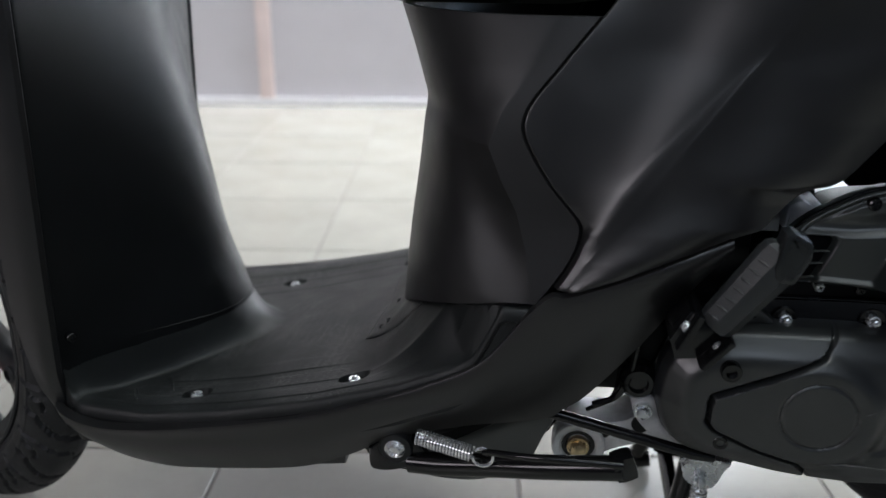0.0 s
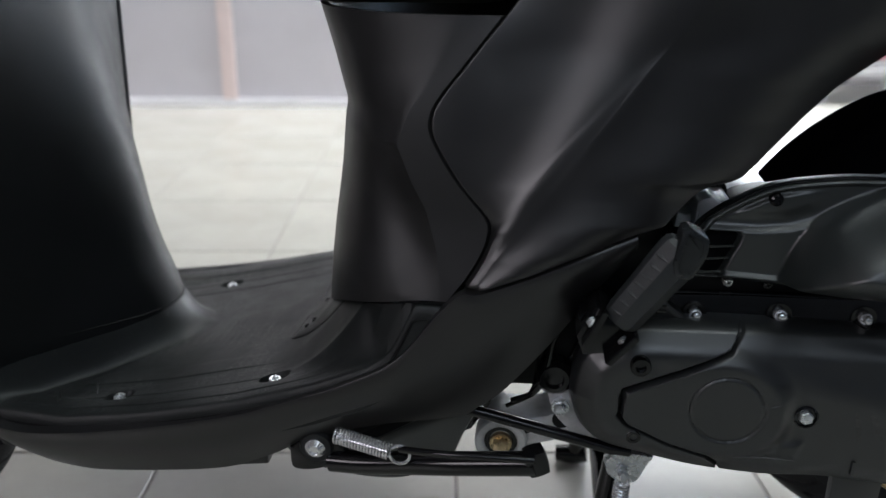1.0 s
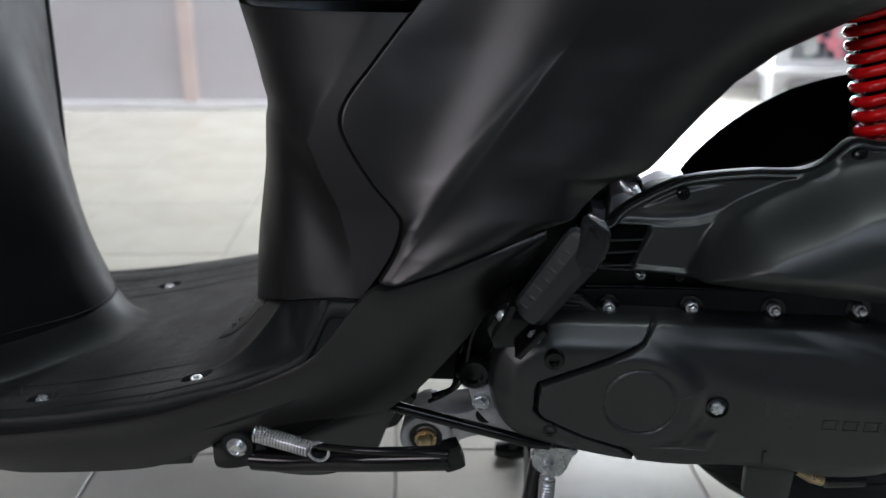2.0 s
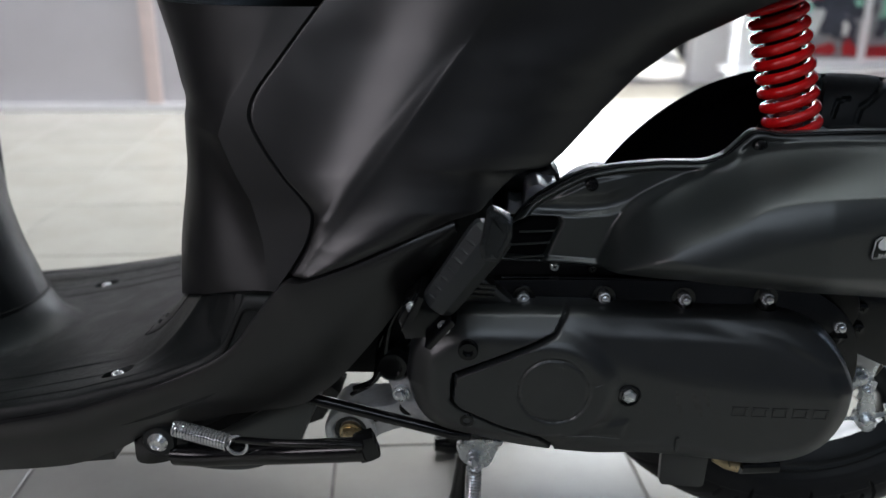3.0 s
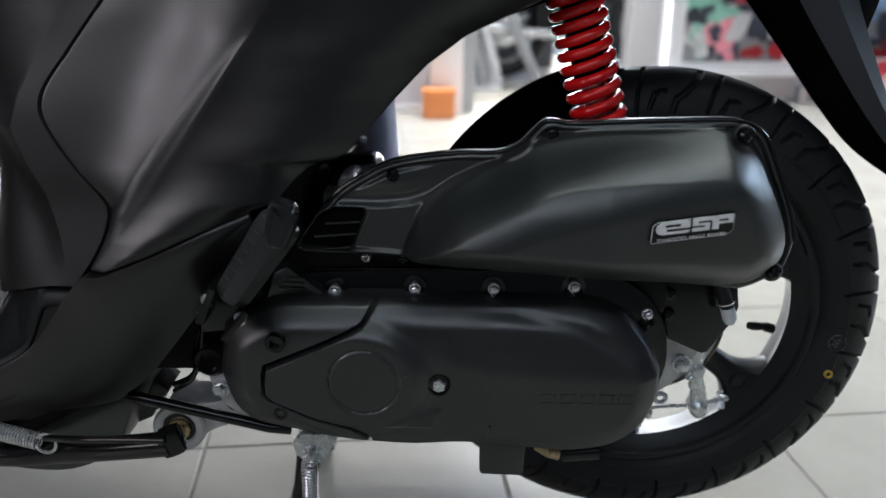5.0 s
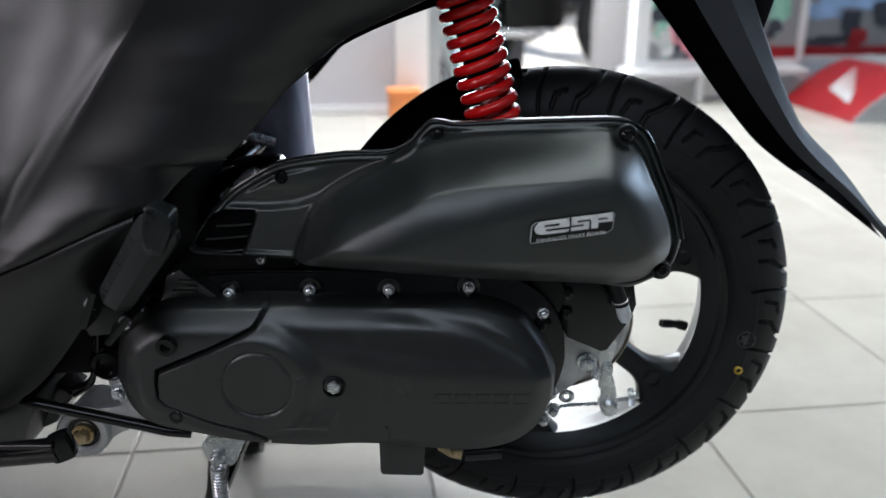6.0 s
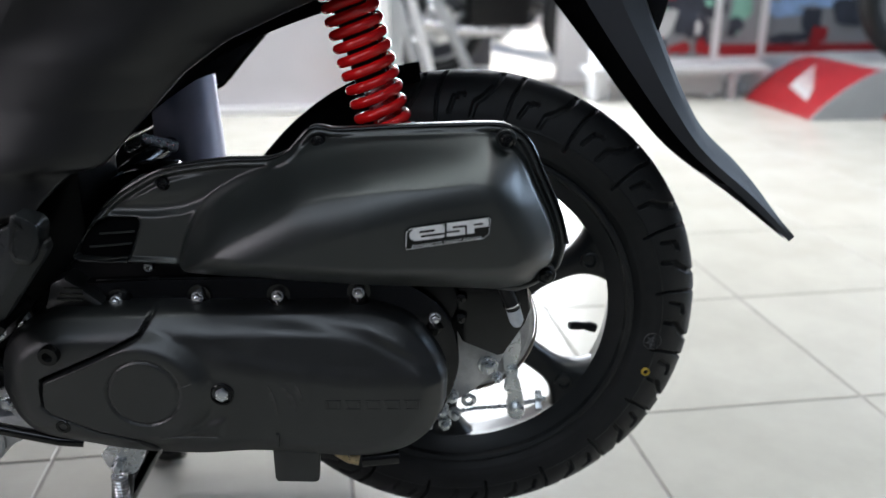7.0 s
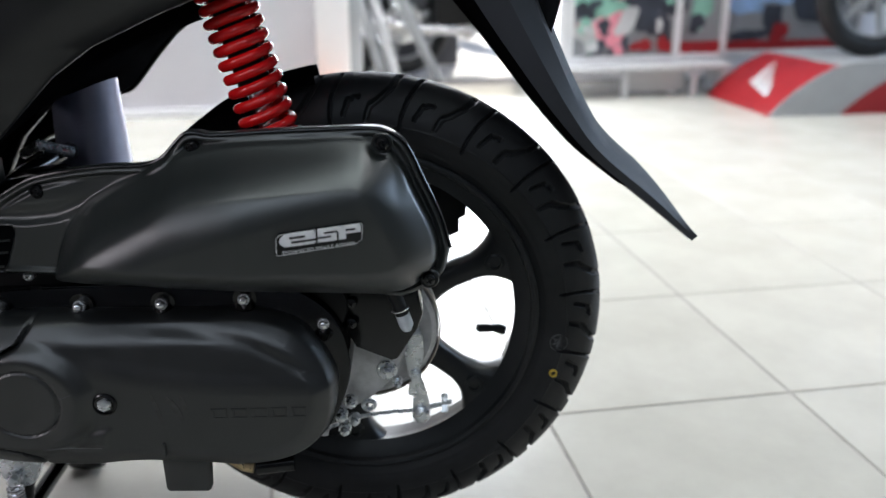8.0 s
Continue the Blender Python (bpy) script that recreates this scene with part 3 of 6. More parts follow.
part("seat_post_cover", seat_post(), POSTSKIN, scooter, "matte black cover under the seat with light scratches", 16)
for mir in (False, True):
    shell = part("side_cover", side_cover(mir), PAINT, scooter, "matte black side cover with a sharp slanting crease")
    part("inner_face", side_cover(mir, True), BLACK, shell, "gloss black inner face")

for (x, y, z), dx, dz in (((-0.307, -0.136, 0.4025), 0.008, -0.0008), ((-0.297, -0.164, 0.3685), 0.002, -0.007), ((-0.296, -0.166, 0.352), 0.0015, -0.005)):
    part("scratch", tube([(x - dx / 2, y - 0.004, z - dz / 2), (x + dx / 2, y - 0.004 - abs(dx) * 0.5, z + dz / 2)], 0.0003, 6), GREYMARK, scooter)

# seat, of which the front lip shows
seat_rows = []
for k, x in enumerate(np.linspace(-0.385, 0.42, 40)):
    w = table((-0.385, -0.36, -0.30, -0.1, 0.15, 0.42), (0.072, 0.108, 0.150, 0.196, 0.196, 0.12), x)
    zb = table((-0.385, -0.375, -0.36, -0.2, -0.1, 0.1, 0.42), (0.622, 0.612, 0.609, 0.6105, 0.625, 0.66, 0.71), x)
    zt = table((-0.385, -0.36, -0.2, 0.1, 0.42), (0.652, 0.690, 0.730, 0.755, 0.78), x)
    row = []
    for a in np.linspace(0, 2 * math.pi, 33)[:-1]:
        ca, sa = math.cos(a), math.sin(a)
        e = 0.55
        row.append((x, w * math.copysign(abs(ca) ** e, ca), (zb + zt) / 2 + (zt - zb) / 2 * math.copysign(abs(sa) ** e, sa)))
    seat_rows.append(row)
P = np.array(seat_rows).transpose(1, 0, 2)
bm = add_grid(bmesh.new(), P, None, True)
bmesh.ops.holes_fill(bm, edges=[e for e in bm.edges if e.is_boundary], sides=0)
part("seat", bm, RUBBER, scooter, "black seat with a rounded front lip")


# footboard between the leg shield and the seat post
BASE_Y = (0.0, 0.052, 0.084, 0.116, 0.148, 0.18, 0.205)
BASE_Z = (0.267, 0.267, 0.268, 0.268, 0.265, 0.257, 0.25)


def nose(ay, e=1.0):
    """Plan of the leg shield: 1 on its spine, 0 at its edges."""
    return float(step(0.180, 0.028, ay)) ** e


def spine_round(ay):
    """The same for its upper part: flat flanks that meet in a rounded spine."""
    r = 0.045
    return 1 - (math.hypot(min(ay, 0.18), r) - r) / (math.hypot(0.18, r) - r)


def base_x(ay):
    return -0.685 + 0.128 * (0.4 * nose(ay) + 0.6 * spine_round(ay)) - 0.5 * max(0.0, ay - 0.183)


RIM_X = (-0.70, -0.66, -0.584, -0.497, -0.413, -0.333, -0.282, -0.252, -0.225, -0.205)
RIM_Z = (0.224, 0.226, 0.231, 0.246, 0.265, 0.290, 0.311, 0.331, 0.358, 0.382)
RIM_Y = (0.170, 0.196, 0.210, 0.215, 0.217, 0.219, 0.221, 0.222, 0.223, 0.224)


def board_z(x, y):
    ay = abs(y)
    ye = table(RIM_X, RIM_Y, x)
    floor_z = table((-0.70, -0.60, -0.55, -0.50, -0.40, -0.36, -0.30, -0.2), (0.216, 0.222, 0.231, 0.241, 0.266, 0.275, 0.285, 0.30), x)
    rim = table(RIM_X, RIM_Z, x)
    z = floor_z + (rim - floor_z) * step(ye - 0.055, ye - 0.012, ay)
    # step up to the leg shield
    d = x - base_x(ay)
    top = table(BASE_Y, BASE_Z, ay)
    k = (1 - min(1.0, max(0.0, d) / table((0, 0.06, 0.12), (0.050, 0.034, 0.020), ay))) ** 2
    z = max(z, z + (top - z) * k)
    # rise to the seat post
    dt = tower_front(min(ay, 0.226)) - x
    k2 = 0.0
    if x > -0.46:
        near, wide = (1 - min(1.0, max(0.0, dt) / w) for w in (table((0, 0.10, 0.20), (0.030, 0.050, 0.030), ay), table((0, 0.10, 0.20), (0.035, 0.070, 0.110), ay)))
        k2 = max(near ** 2, wide ** 2.4 * step(-0.002, 0.045, ye - ay))
    zt = tower_bottom(min(ay, 0.224)) + 0.0002
    z = max(z, z + (zt - z) * k2)
    # tread ribs that follow the rim
    q = ye - ay
    if x > -0.64 and d > 0.04:
        z += step(0.05, 0.13, dt) * 0.0009 * (step(0.0140, 0.0152, q) - step(0.0305, 0.032, q) + 0.9 * (step(0.040, 0.0415, q) - step(0.0625, 0.064, q)) + step(0.0725, 0.074, q) - step(0.0985, 0.100, q))
    return z - 0.045 * max(0.0, y)


SCREWS = ((-0.548, -0.168), (-0.381, -0.180), (-0.548, 0.146), (-0.381, 0.155))


def footboard():
    xs = np.sort(np.r_[np.linspace(-0.70, -0.203, 190), np.linspace(-0.568, -0.528, 46), np.linspace(-0.401, -0.361, 46)])
    # distances in from the rim, close together at the tread's edges
    qs = np.r_[0.0052, 0.009, np.linspace(0.0125, 0.018, 9), np.linspace(0.020, 0.060, 50), np.linspace(0.0605, 0.076, 20), np.linspace(0.08, 0.094, 6), np.linspace(0.097, 0.102, 7)]
    inner = np.linspace(-1, 1, 60)[1:-1]
    P = np.zeros((len(xs), 2 * len(qs) + len(inner) + 8, 3))
    for i, x in enumerate(xs):
        ye = table(RIM_X, RIM_Y, x)
        row = []
        for y in np.r_[-(ye - qs), inner * (ye - qs[-1]), (ye - qs)[::-1]]:
            z = board_z(x, y)
            for sx, sy in SCREWS:
                r = math.hypot(max(0.0, abs(x - sx) - 0.0045), y - sy)
                z -= 0.0075 * (1 - step(0.0098, 0.0110, r))
            row.append((x, y, z))
        for sg in (-1, 1):
            zr = board_z(x, sg * ye * 0.975)
            ed = [(x, sg * (ye - 0.0012), zr - 0.0003), (x, sg * (ye + 0.0006), zr - 0.0020), (x, sg * (ye + 0.0018), zr - 0.008), (x, sg * (ye + 0.003), zr - 0.020)]
            row = (ed[::-1] + row) if sg < 0 else (row + ed)
        P[i] = row
    return add_grid(bmesh.new(), P, np.array((0, 0, -0.02)))


board = part("footboard", footboard(), MAT_PLASTIC, scooter, "dusty black plastic footboard with fine tread ribs", 50)
for sx, sy in SCREWS[:3]:
    bolt("screw", (sx + 0.001, sy - 0.002, board_z(sx, sy) - 0.0050), 0.0060, ZINC, board, (0, -0.1, 1), "socket", 0.006, label="bright socket screw")
for sx, sy in ((-0.374, -0.086), (-0.366, -0.085), (-0.366, -0.030)):
    bolt("vent_hole", (sx, sy, board_z(sx, sy) - 0.0012), 0.0035, BLACK, board, (0, -0.1, 1), "socket", 0.0035)
for k in range(2):
    a = [(-0.585 + 0.026 * k + 0.020 * s - 0.04, -0.150 + 0.028 * k - 0.035 * s, 0) for s in np.linspace(0, 1, 9)]
    part("rib", tube([(x, y, board_z(x, y) + 0.0004) for x, y, _ in a], [0.0005 + 0.0016 * math.sin(math.pi * s) for s in np.linspace(0.05, 0.95, 9)], 6), MAT_PLASTIC, board)
edge_line = [(x, -(table(RIM_X, RIM_Y, x) + 0.0034), board_z(x, -table(RIM_X, RIM_Y, x) * 0.975) - 0.0115) for x in np.linspace(-0.672, -0.215, 90)]
part("edge_joint", tube(edge_line, 0.0013, 6), DARK, board)
# floor panel in front of the seat post
P = np.zeros((61, 16, 3))
for i, q in enumerate(np.linspace(-1, 1, 61)):
    for j, r in enumerate(np.linspace(0, 1, 16)):
        y = q * (0.094 + 0.040 * r)
        x = (-0.384 - 0.006 * q * q) * (1 - r) + (tower_front(abs(y)) + 0.002) * r
        edge = min((1 - abs(q)) * 0.1, r * 0.05)
        P[i, j] = x, y, board_z(x, y) + 0.0016 - 0.0016 * max(0, 1 - edge / 0.002) ** 2
floor_panel = part("floor_panel", add_grid(bmesh.new(), P, np.array((0, 0, -0.004))), MAT_PLASTIC, board, "", 50)
part("panel_joint", tube([(x, y, z + 0.0001) for x, y, z in [tuple(p) for p in P[0, ::-1]] + [tuple(p) for p in P[:, 0]] + [tuple(p) for p in P[-1]]], 0.0007, 6), BLACK, board)

# skirts along the footboard and up to the engine
SK_TOP = [(-0.700, -0.165, 0.232), (-0.685, -0.198, 0.219), (-0.639, -0.218, 0.2165), (-0.580, -0.225, 0.222), (-0.494, -0.226, 0.236), (-0.411, -0.226, 0.255), (-0.357, -0.227, 0.274),
          (-0.306, -0.228, 0.295), (-0.256, -0.229, 0.324), (-0.218, -0.232, 0.372), (-0.199, -0.235, 0.3912), (-0.184, -0.236, 0.3930), (-0.144, -0.237, 0.4090), (-0.102, -0.234, 0.4280), (-0.060, -0.223, 0.4465)]
SK_LOW = [(-0.700, -0.150, 0.205), (-0.672, -0.175, 0.183), (-0.636, -0.188, 0.169), (-0.588, -0.195, 0.164), (-0.540, -0.198, 0.166), (-0.439, -0.200, 0.179), (-0.388, -0.200, 0.197),
          (-0.337, -0.205, 0.226), (-0.273, -0.208, 0.247), (-0.203, -0.208, 0.261), (-0.182, -0.208, 0.274), (-0.162, -0.208, 0.291), (-0.122, -0.208, 0.341), (-0.090, -0.208, 0.388), (-0.058, -0.210, 0.430)]


def skirt(mirror):
    n = 130
    f = np.linspace(0, len(SK_TOP) - 1, n)

    def dense(pts):
        p = np.array(pts)
        out = []
        for c in range(3):
            m = np.gradient(p[:, c])
            i = np.clip(f.astype(int), 0, len(p) - 2)
            t = f - i
            out.append((2 * t**3 - 3 * t**2 + 1) * p[i, c] + (t**3 - 2 * t**2 + t) * m[i] + (3 * t**2 - 2 * t**3) * p[i + 1, c] + (t**3 - t**2) * m[i + 1])
        return np.array(out).T
    T, L = dense(SK_TOP), dense(SK_LOW)
    ts = np.r_[-0.05, 0, 0.03, np.linspace(0.07, 0.93, 18), 0.97, 1.0, 1.06]
    P = np.zeros((n, len(ts), 3))
    for i in range(n):
        for j, t in enumerate(ts):
            p = T[i] + (L[i] - T[i]) * min(1, max(0, t))
            bulge = 0.007 * math.sin(math.pi * min(1, max(0, t)) ** 0.8)
            p = p + np.array((0, -bulge, 0))
            if t < 0:
                p = p + np.array((0, 0.006, 0.0006))
            if t > 1:
                p = p + np.array((0, 0.022, 0.002))
            P[i, j] = p
    return sheet(P, (0, 0.006, 0), flip_y=mirror)


for mir in (False, True):
    part("lower_cowl", skirt(mir), PAINT, scooter, "matte black lower side cowl")
part("cowl_step", plate([(-0.440, 0.186), (-0.432, 0.180), (-0.388, 0.186), (-0.386, 0.21), (-0.440, 0.206)], -0.15, -0.197, 0.002), PAINT, scooter)
# dark undertray that closes the body below
bm = bmesh.new()
rows = []
for x in np.linspace(-0.69, -0.10, 30):
    zb = table((-0.70, -0.64, -0.54, -0.44, -0.36, -0.30, -0.2, -0.1), (0.22, 0.176, 0.170, 0.182, 0.188, 0.190, 0.25, 0.36), x)
    hw = table((-0.70, -0.66, -0.5, -0.1), (0.14, 0.17, 0.195, 0.19), x)
    rows.append([(x, -hw, zb + 0.02), (x, -hw * 0.85, zb + 0.002), (x, 0, zb), (x, hw * 0.85, zb + 0.002), (x, hw, zb + 0.02)])
add_grid(bm, np.array(rows), np.array((0, 0, 0.012)))
part("undertray", bm, DARK, scooter)

# leg shield
EDGE_Z = (0.20, 0.257, 0.353, 0.465, 0.615, 0.72)
EDGE_X = (-0.683, -0.683, -0.681, -0.677, -0.673, -0.668)
SPINE_Z = (0.26, 0.282, 0.320, 0.365, 0.408, 0.467, 0.548, 0.604, 0.72)
SPINE_X = (-0.554, -0.561, -0.574, -0.584, -0.592, -0.605, -0.627, -0.645, -0.68)


def shield_point(y, z):
    """Flat flanks that meet in a tightly rounded spine; at the foot it follows the footboard."""
    ay = abs(y)
    xe, xc = table(EDGE_Z, EDGE_X, z), table(SPINE_Z, SPINE_X, z)
    g = spine_round(ay)
    g += 0.4 * (nose(ay) - g) * (1 - step(0.285, 0.36, z))
    return xe + (xc - xe) * g


ys = np.linspace(-0.186, 0.186, 121)
P = np.zeros((len(ys), 44, 3))
for i, y in enumerate(ys):
    zb = table(BASE_Y, BASE_Z, abs(y)) - 0.03
    for j, r in enumerate(np.linspace(0, 1, 44)):
        z = zb + (0.72 - zb) * r
        P[i, j] = shield_point(min(0.18, abs(y)), z) - max(0, abs(y) - 0.18) * 0.6, y * (0.90 if y > 0 else 1), z
shield = part("leg_shield", add_grid(bmesh.new(), P, np.array((-0.012, 0, 0))), SHIELD, scooter, "black inner leg shield with a rounded spine")
part("shield_joint", tube([(base_x(abs(y)) + 0.0004, y, table(BASE_Y, BASE_Z, abs(y)) + 0.0008 - 0.045 * max(0, y)) for y in np.linspace(-0.178, 0.178, 60)], 0.0009, 6), DARK, shield)
bolt("screw", (-0.672, -0.176, 0.290), 0.005, BLACK, shield, (0.8, -0.6, 0), "socket", 0.004)
OUT_Z = (0.191, 0.236, 0.317, 0.421, 0.55, 0.72)
OUT_X = (-0.692, -0.707, -0.721, -0.722, -0.714, -0.698)
for sgn in (-1, 1):
    zs = np.linspace(0.192, 0.72, 50)
    P = np.zeros((len(zs), 9, 3))
    for i, z in enumerate(zs):
        xi, xo = table(EDGE_Z, EDGE_X, z) + 0.002, table(OUT_Z, OUT_X, z)
        low = step(0.26, 0.19, z)
        cols = [(xi - 0.006, 0.176), (xi, 0.186), (xi - 0.002, 0.192), (xi - 0.008, 0.1955), ((xi + xo) / 2, 0.197), (xo + 0.004, 0.195), (xo, 0.188), (xo - 0.010, 0.172), (xo - 0.06, 0.11)]
        for j, (x, y) in enumerate(cols):
            P[i, j] = x, sgn * (y - 0.012 * low) * (0.90 if sgn > 0 else 1), z
    part("front_cover_edge", add_grid(bmesh.new(), P, np.array((-0.004, -sgn * 0.004, 0))), PAINT, scooter, "matte black edge of the front cover")
bm = bmesh.new()
P = np.zeros((21, 12, 3))
for i, y in enumerate(np.linspace(-0.11, 0.11, 21)):
    for j, z in enumerate(np.linspace(0.42, 0.72, 12)):
        P[i, j] = table(OUT_Z, OUT_X, z) - 0.06 - 0.05 * (1 - (y / 0.11) ** 2), y, z
part("front_cover", add_grid(bm, P, np.array((0.004, 0, 0))), PAINT, scooter)


# ---- wheels ----
LONG = [(0.000, 0.002), (0.003, 0.016), (0.010, 0.032), (0.021, 0.045), (0.030, 0.051), (0.034, 0.064)]
HOOK = [(0.042, 0.042), (0.053, 0.045), (0.060, 0.060)]
ARC = [(0.058, 0.004), (0.063, 0.022), (0.071, 0.042), (0.075, 0.060), (0.075, 0.074)]


def groove_mask(a, b, period):
    """Depth of the tread pattern at the place a along and b across the tyre, in metres."""
    d = np.zeros(np.shape(a))
    for side in (1, -1):
        if side * b < -0.004:
            continue
        p = np.mod(a + (0 if side > 0 else period / 2), period)
        for off in (0.0, period, -period):
            for ln, w in ((LONG, 0.0029), (HOOK, 0.0022), (ARC, 0.0018)):
                q = line_distance(p, np.full(np.shape(p), side * b), [(x + off, y) for x, y in ln])
                d = np.maximum(d, 1 - step(w * 0.55, w * 1.25, q))
    return d


def tyre(center, r, half, rim_r, turn, periods, nseg=1000):
    sec = [(rim_r, 0.66), (rim_r + 0.006, 0.79), (rim_r + 0.017, 0.95), (rim_r + 0.029, 1.0), (r - 0.036, 0.975), (r - 0.026, 0.885), (r - 0.0155, 0.735), (r - 0.007, 0.52), (r - 0.0018, 0.26), (r, 0.0)]
    half_prof = curve_through([(a, b * half) for a, b in sec], 52)
    prof = np.r_[half_prof, (half_prof * np.array((1, -1)))[::-1][1:]]
    mid = len(half_prof) - 1
    across = np.r_[0, np.cumsum(np.linalg.norm(np.diff(prof, axis=0), axis=1))]
    across = across - across[mid]
    M = np.array(Matrix.Translation(center) @ Matrix.Rotation(turn, 4, "Z"))
    P = np.zeros((nseg, len(prof), 3))
    th = np.arange(nseg) / nseg
    length = 2 * math.pi * r
    for j, (pr, py) in enumerate(prof):
        b = -across[j]
        depth = groove_mask(th * length, b, length / periods) * 0.0044 if abs(b) < 0.076 else np.zeros(nseg)
        for ring in (rim_r + 0.010, rim_r + 0.030):
            depth = depth - 0.0016 * math.exp(-((pr - ring) / 0.0016) ** 2) * (1 if abs(b) > 0.04 else 0)
        rr = pr - depth * (0.8 if abs(b) < 0.03 else 0.55)
        yy = py - np.sign(py) * depth * (0.3 if abs(b) < 0.03 else 0.9)
        a = th * 2 * math.pi
        P[:, j] = (np.c_[rr * np.cos(a), yy, rr * np.sin(a), np.ones(nseg)] @ M.T)[:, :3]
    me_bm = bmesh.new()
    return add_grid(me_bm, P, None, True)


def rim_parts(parent, center, turn, rim_r, half, spokes, first, hub_r):
    m = Matrix.Translation(center) @ Matrix.Rotation(turn, 4, "Z")
    ax = (m.to_3x3() @ Vector((0, -1, 0)))
    prof = [(rim_r + 0.002, -half), (rim_r + 0.004, -half - 0.003), (rim_r + 0.0035, -half - 0.0055), (rim_r + 0.0005, -half - 0.0065), (rim_r - 0.003, -half - 0.0045), (rim_r - 0.005, -half + 0.001), (rim_r - 0.010, -half + 0.005), (rim_r - 0.013, -half + 0.012),
            (rim_r - 0.015, 0), (rim_r - 0.019, half - 0.016), (rim_r - 0.021, half - 0.012), (rim_r - 0.012, half - 0.005), (rim_r - 0.005, half - 0.001), (rim_r - 0.003, half + 0.0045), (rim_r + 0.0005, half + 0.0065), (rim_r + 0.0035, half + 0.0055), (rim_r + 0.004, half + 0.003), (rim_r + 0.002, half)]
    part("rim", lathe(prof, center, ax, 96), RIM, parent, "satin black alloy rim")
    part("hub", lathe([(0.0, -0.05), (hub_r, -0.05), (hub_r, -0.035), (hub_r + 0.012, -0.02), (hub_r + 0.012, 0.02), (hub_r, 0.035), (hub_r, 0.05), (0, 0.05)], center, ax, 48), RIM, parent)
    ro = rim_r - 0.016
    for k in range(spokes):
        ang = first + k * 2 * math.pi / spokes
        q = m @ Matrix.Rotation(-ang, 4, "Y")
        rs = np.linspace(hub_r - 0.004, ro, 40)
        P = []
        for rr in rs:
            t = (rr - hub_r) / (ro - hub_r)
            w = 0.0132 + 0.020 * max(0.0, 1 - t / 0.45) ** 2 + 0.030 * max(0.0, (t - 0.60) / 0.40) ** 2.4
            h = table((0, 0.5, 0.9, 1), (0.019, 0.014, 0.018, 0.021), t)
            ring = []
            for a in np.linspace(0, 2 * math.pi, 17)[:-1]:
                ca, sa = math.cos(a), math.sin(a)
                e = 0.6
                ring.append(q @ Vector((rr, -h * math.copysign(abs(sa) ** e, sa), w * math.copysign(abs(ca) ** e, ca))))
            P.append(ring)
        bm = add_grid(bmesh.new(), np.array([[tuple(v) for v in ring] for ring in P]).transpose(1, 0, 2), None, True)
        sp = part("spoke", bm, RIM, parent)
        c = q @ Vector((ro - 0.017, -0.016, 0))
        part("boss", lathe([(0.0105, -0.004), (0.0105, 0.0035), (0.0085, 0.005), (0.0065, 0.005), (0.0058, 0.002), (0, 0.002)], c, ax, 24), RIM, sp)


RW = Vector((0.311, 0.0, 0.2825))
rear_wheel = part("rear_wheel", lathe([(0.0, -0.075), (0.011, -0.075), (0.011, 0.11), (0, 0.11)], RW, (0, -1, 0), 20), ZINC, scooter, "rear wheel on its axle")
tyre_rear = part("tyre", tyre(RW, 0.2575, 0.0455, 0.181, 0.0, 20, 1300), TYRE, rear_wheel, "black tyre with curved tread grooves", 30)
rim_parts(rear_wheel, RW, 0.0, 0.181, 0.031, 6, radians(22), 0.052)
va = Vector((0.462, -0.004, 0.252))
part("valve", tube(curve_through([va, (0.452, -0.006, 0.2555), (0.445, -0.010, 0.2575), (0.431, -0.016, 0.261)], 12), [0.0055] * 4 + [0.0042] * 3 + [0.0048] * 4 + [0.004], 12), RUBBER, rear_wheel, "rubber tyre valve")
for nm, at, r, mt in (("chalk_mark", (0.5165, 0.255), 0.0095, GREYMARK), ("paint_dot", (0.512, 0.2185), 0.0036, YELLOW)):
    d = math.hypot(at[0] - RW.x, at[1] - RW.z)
    bm = bmesh.new()
    for ring in range(2 if r > 0.007 else 1):
        rr = r * (1 - 0.55 * ring)
        add_tube(bm, [(at[0] + rr * math.cos(a), -0.0455, at[1] + rr * math.sin(a)) for a in np.linspace(0, 2 * math.pi, 25)[:-1]], 0.0009 if r > 0.007 else 0.0030, 8, True, 0.4)
    if r > 0.007:
        for a in (0.3, 1.3, 2.4):
            add_tube(bm, [(at[0] - r * math.cos(a) * 0.8, -0.0453, at[1] - r * math.sin(a) * 0.8), (at[0] + r * math.cos(a) * 0.8, -0.0453, at[1] + r * math.sin(a) * 0.8)], 0.0007, 6)
    part(nm, bm, mt, rear_wheel, "grey inspection stamp" if r > 0.007 else "yellow paint dot")

FW = Vector((-0.925, -0.04, 0.277))
steer = radians(-25)
front_wheel = part("front_wheel", lathe([(0.0, -0.08), (0.010, -0.08), (0.010, 0.08), (0, 0.08)], FW, (0, -1, 0), 16), ZINC, scooter, "front wheel turned to one side")
part("tyre", tyre(FW, 0.277, 0.040, 0.2035, steer, 20, 400), TYRE, front_wheel, "black front tyre", 30)
rim_parts(front_wheel, FW, steer, 0.2035, 0.027, 6, radians(36), 0.034)
part("fork", tube([(-0.90, -0.075, 0.285), (-0.865, -0.075, 0.45), (-0.82, -0.07, 0.66)], 0.017, 14), BLACK, scooter, "black front fork leg")
part("brake_caliper", block(pose(-0.868, -0.085, 0.205, 0, 12, 10), 0.055, 0.04, 0.085, 0.008), REDPANEL, scooter, "red brake caliper")


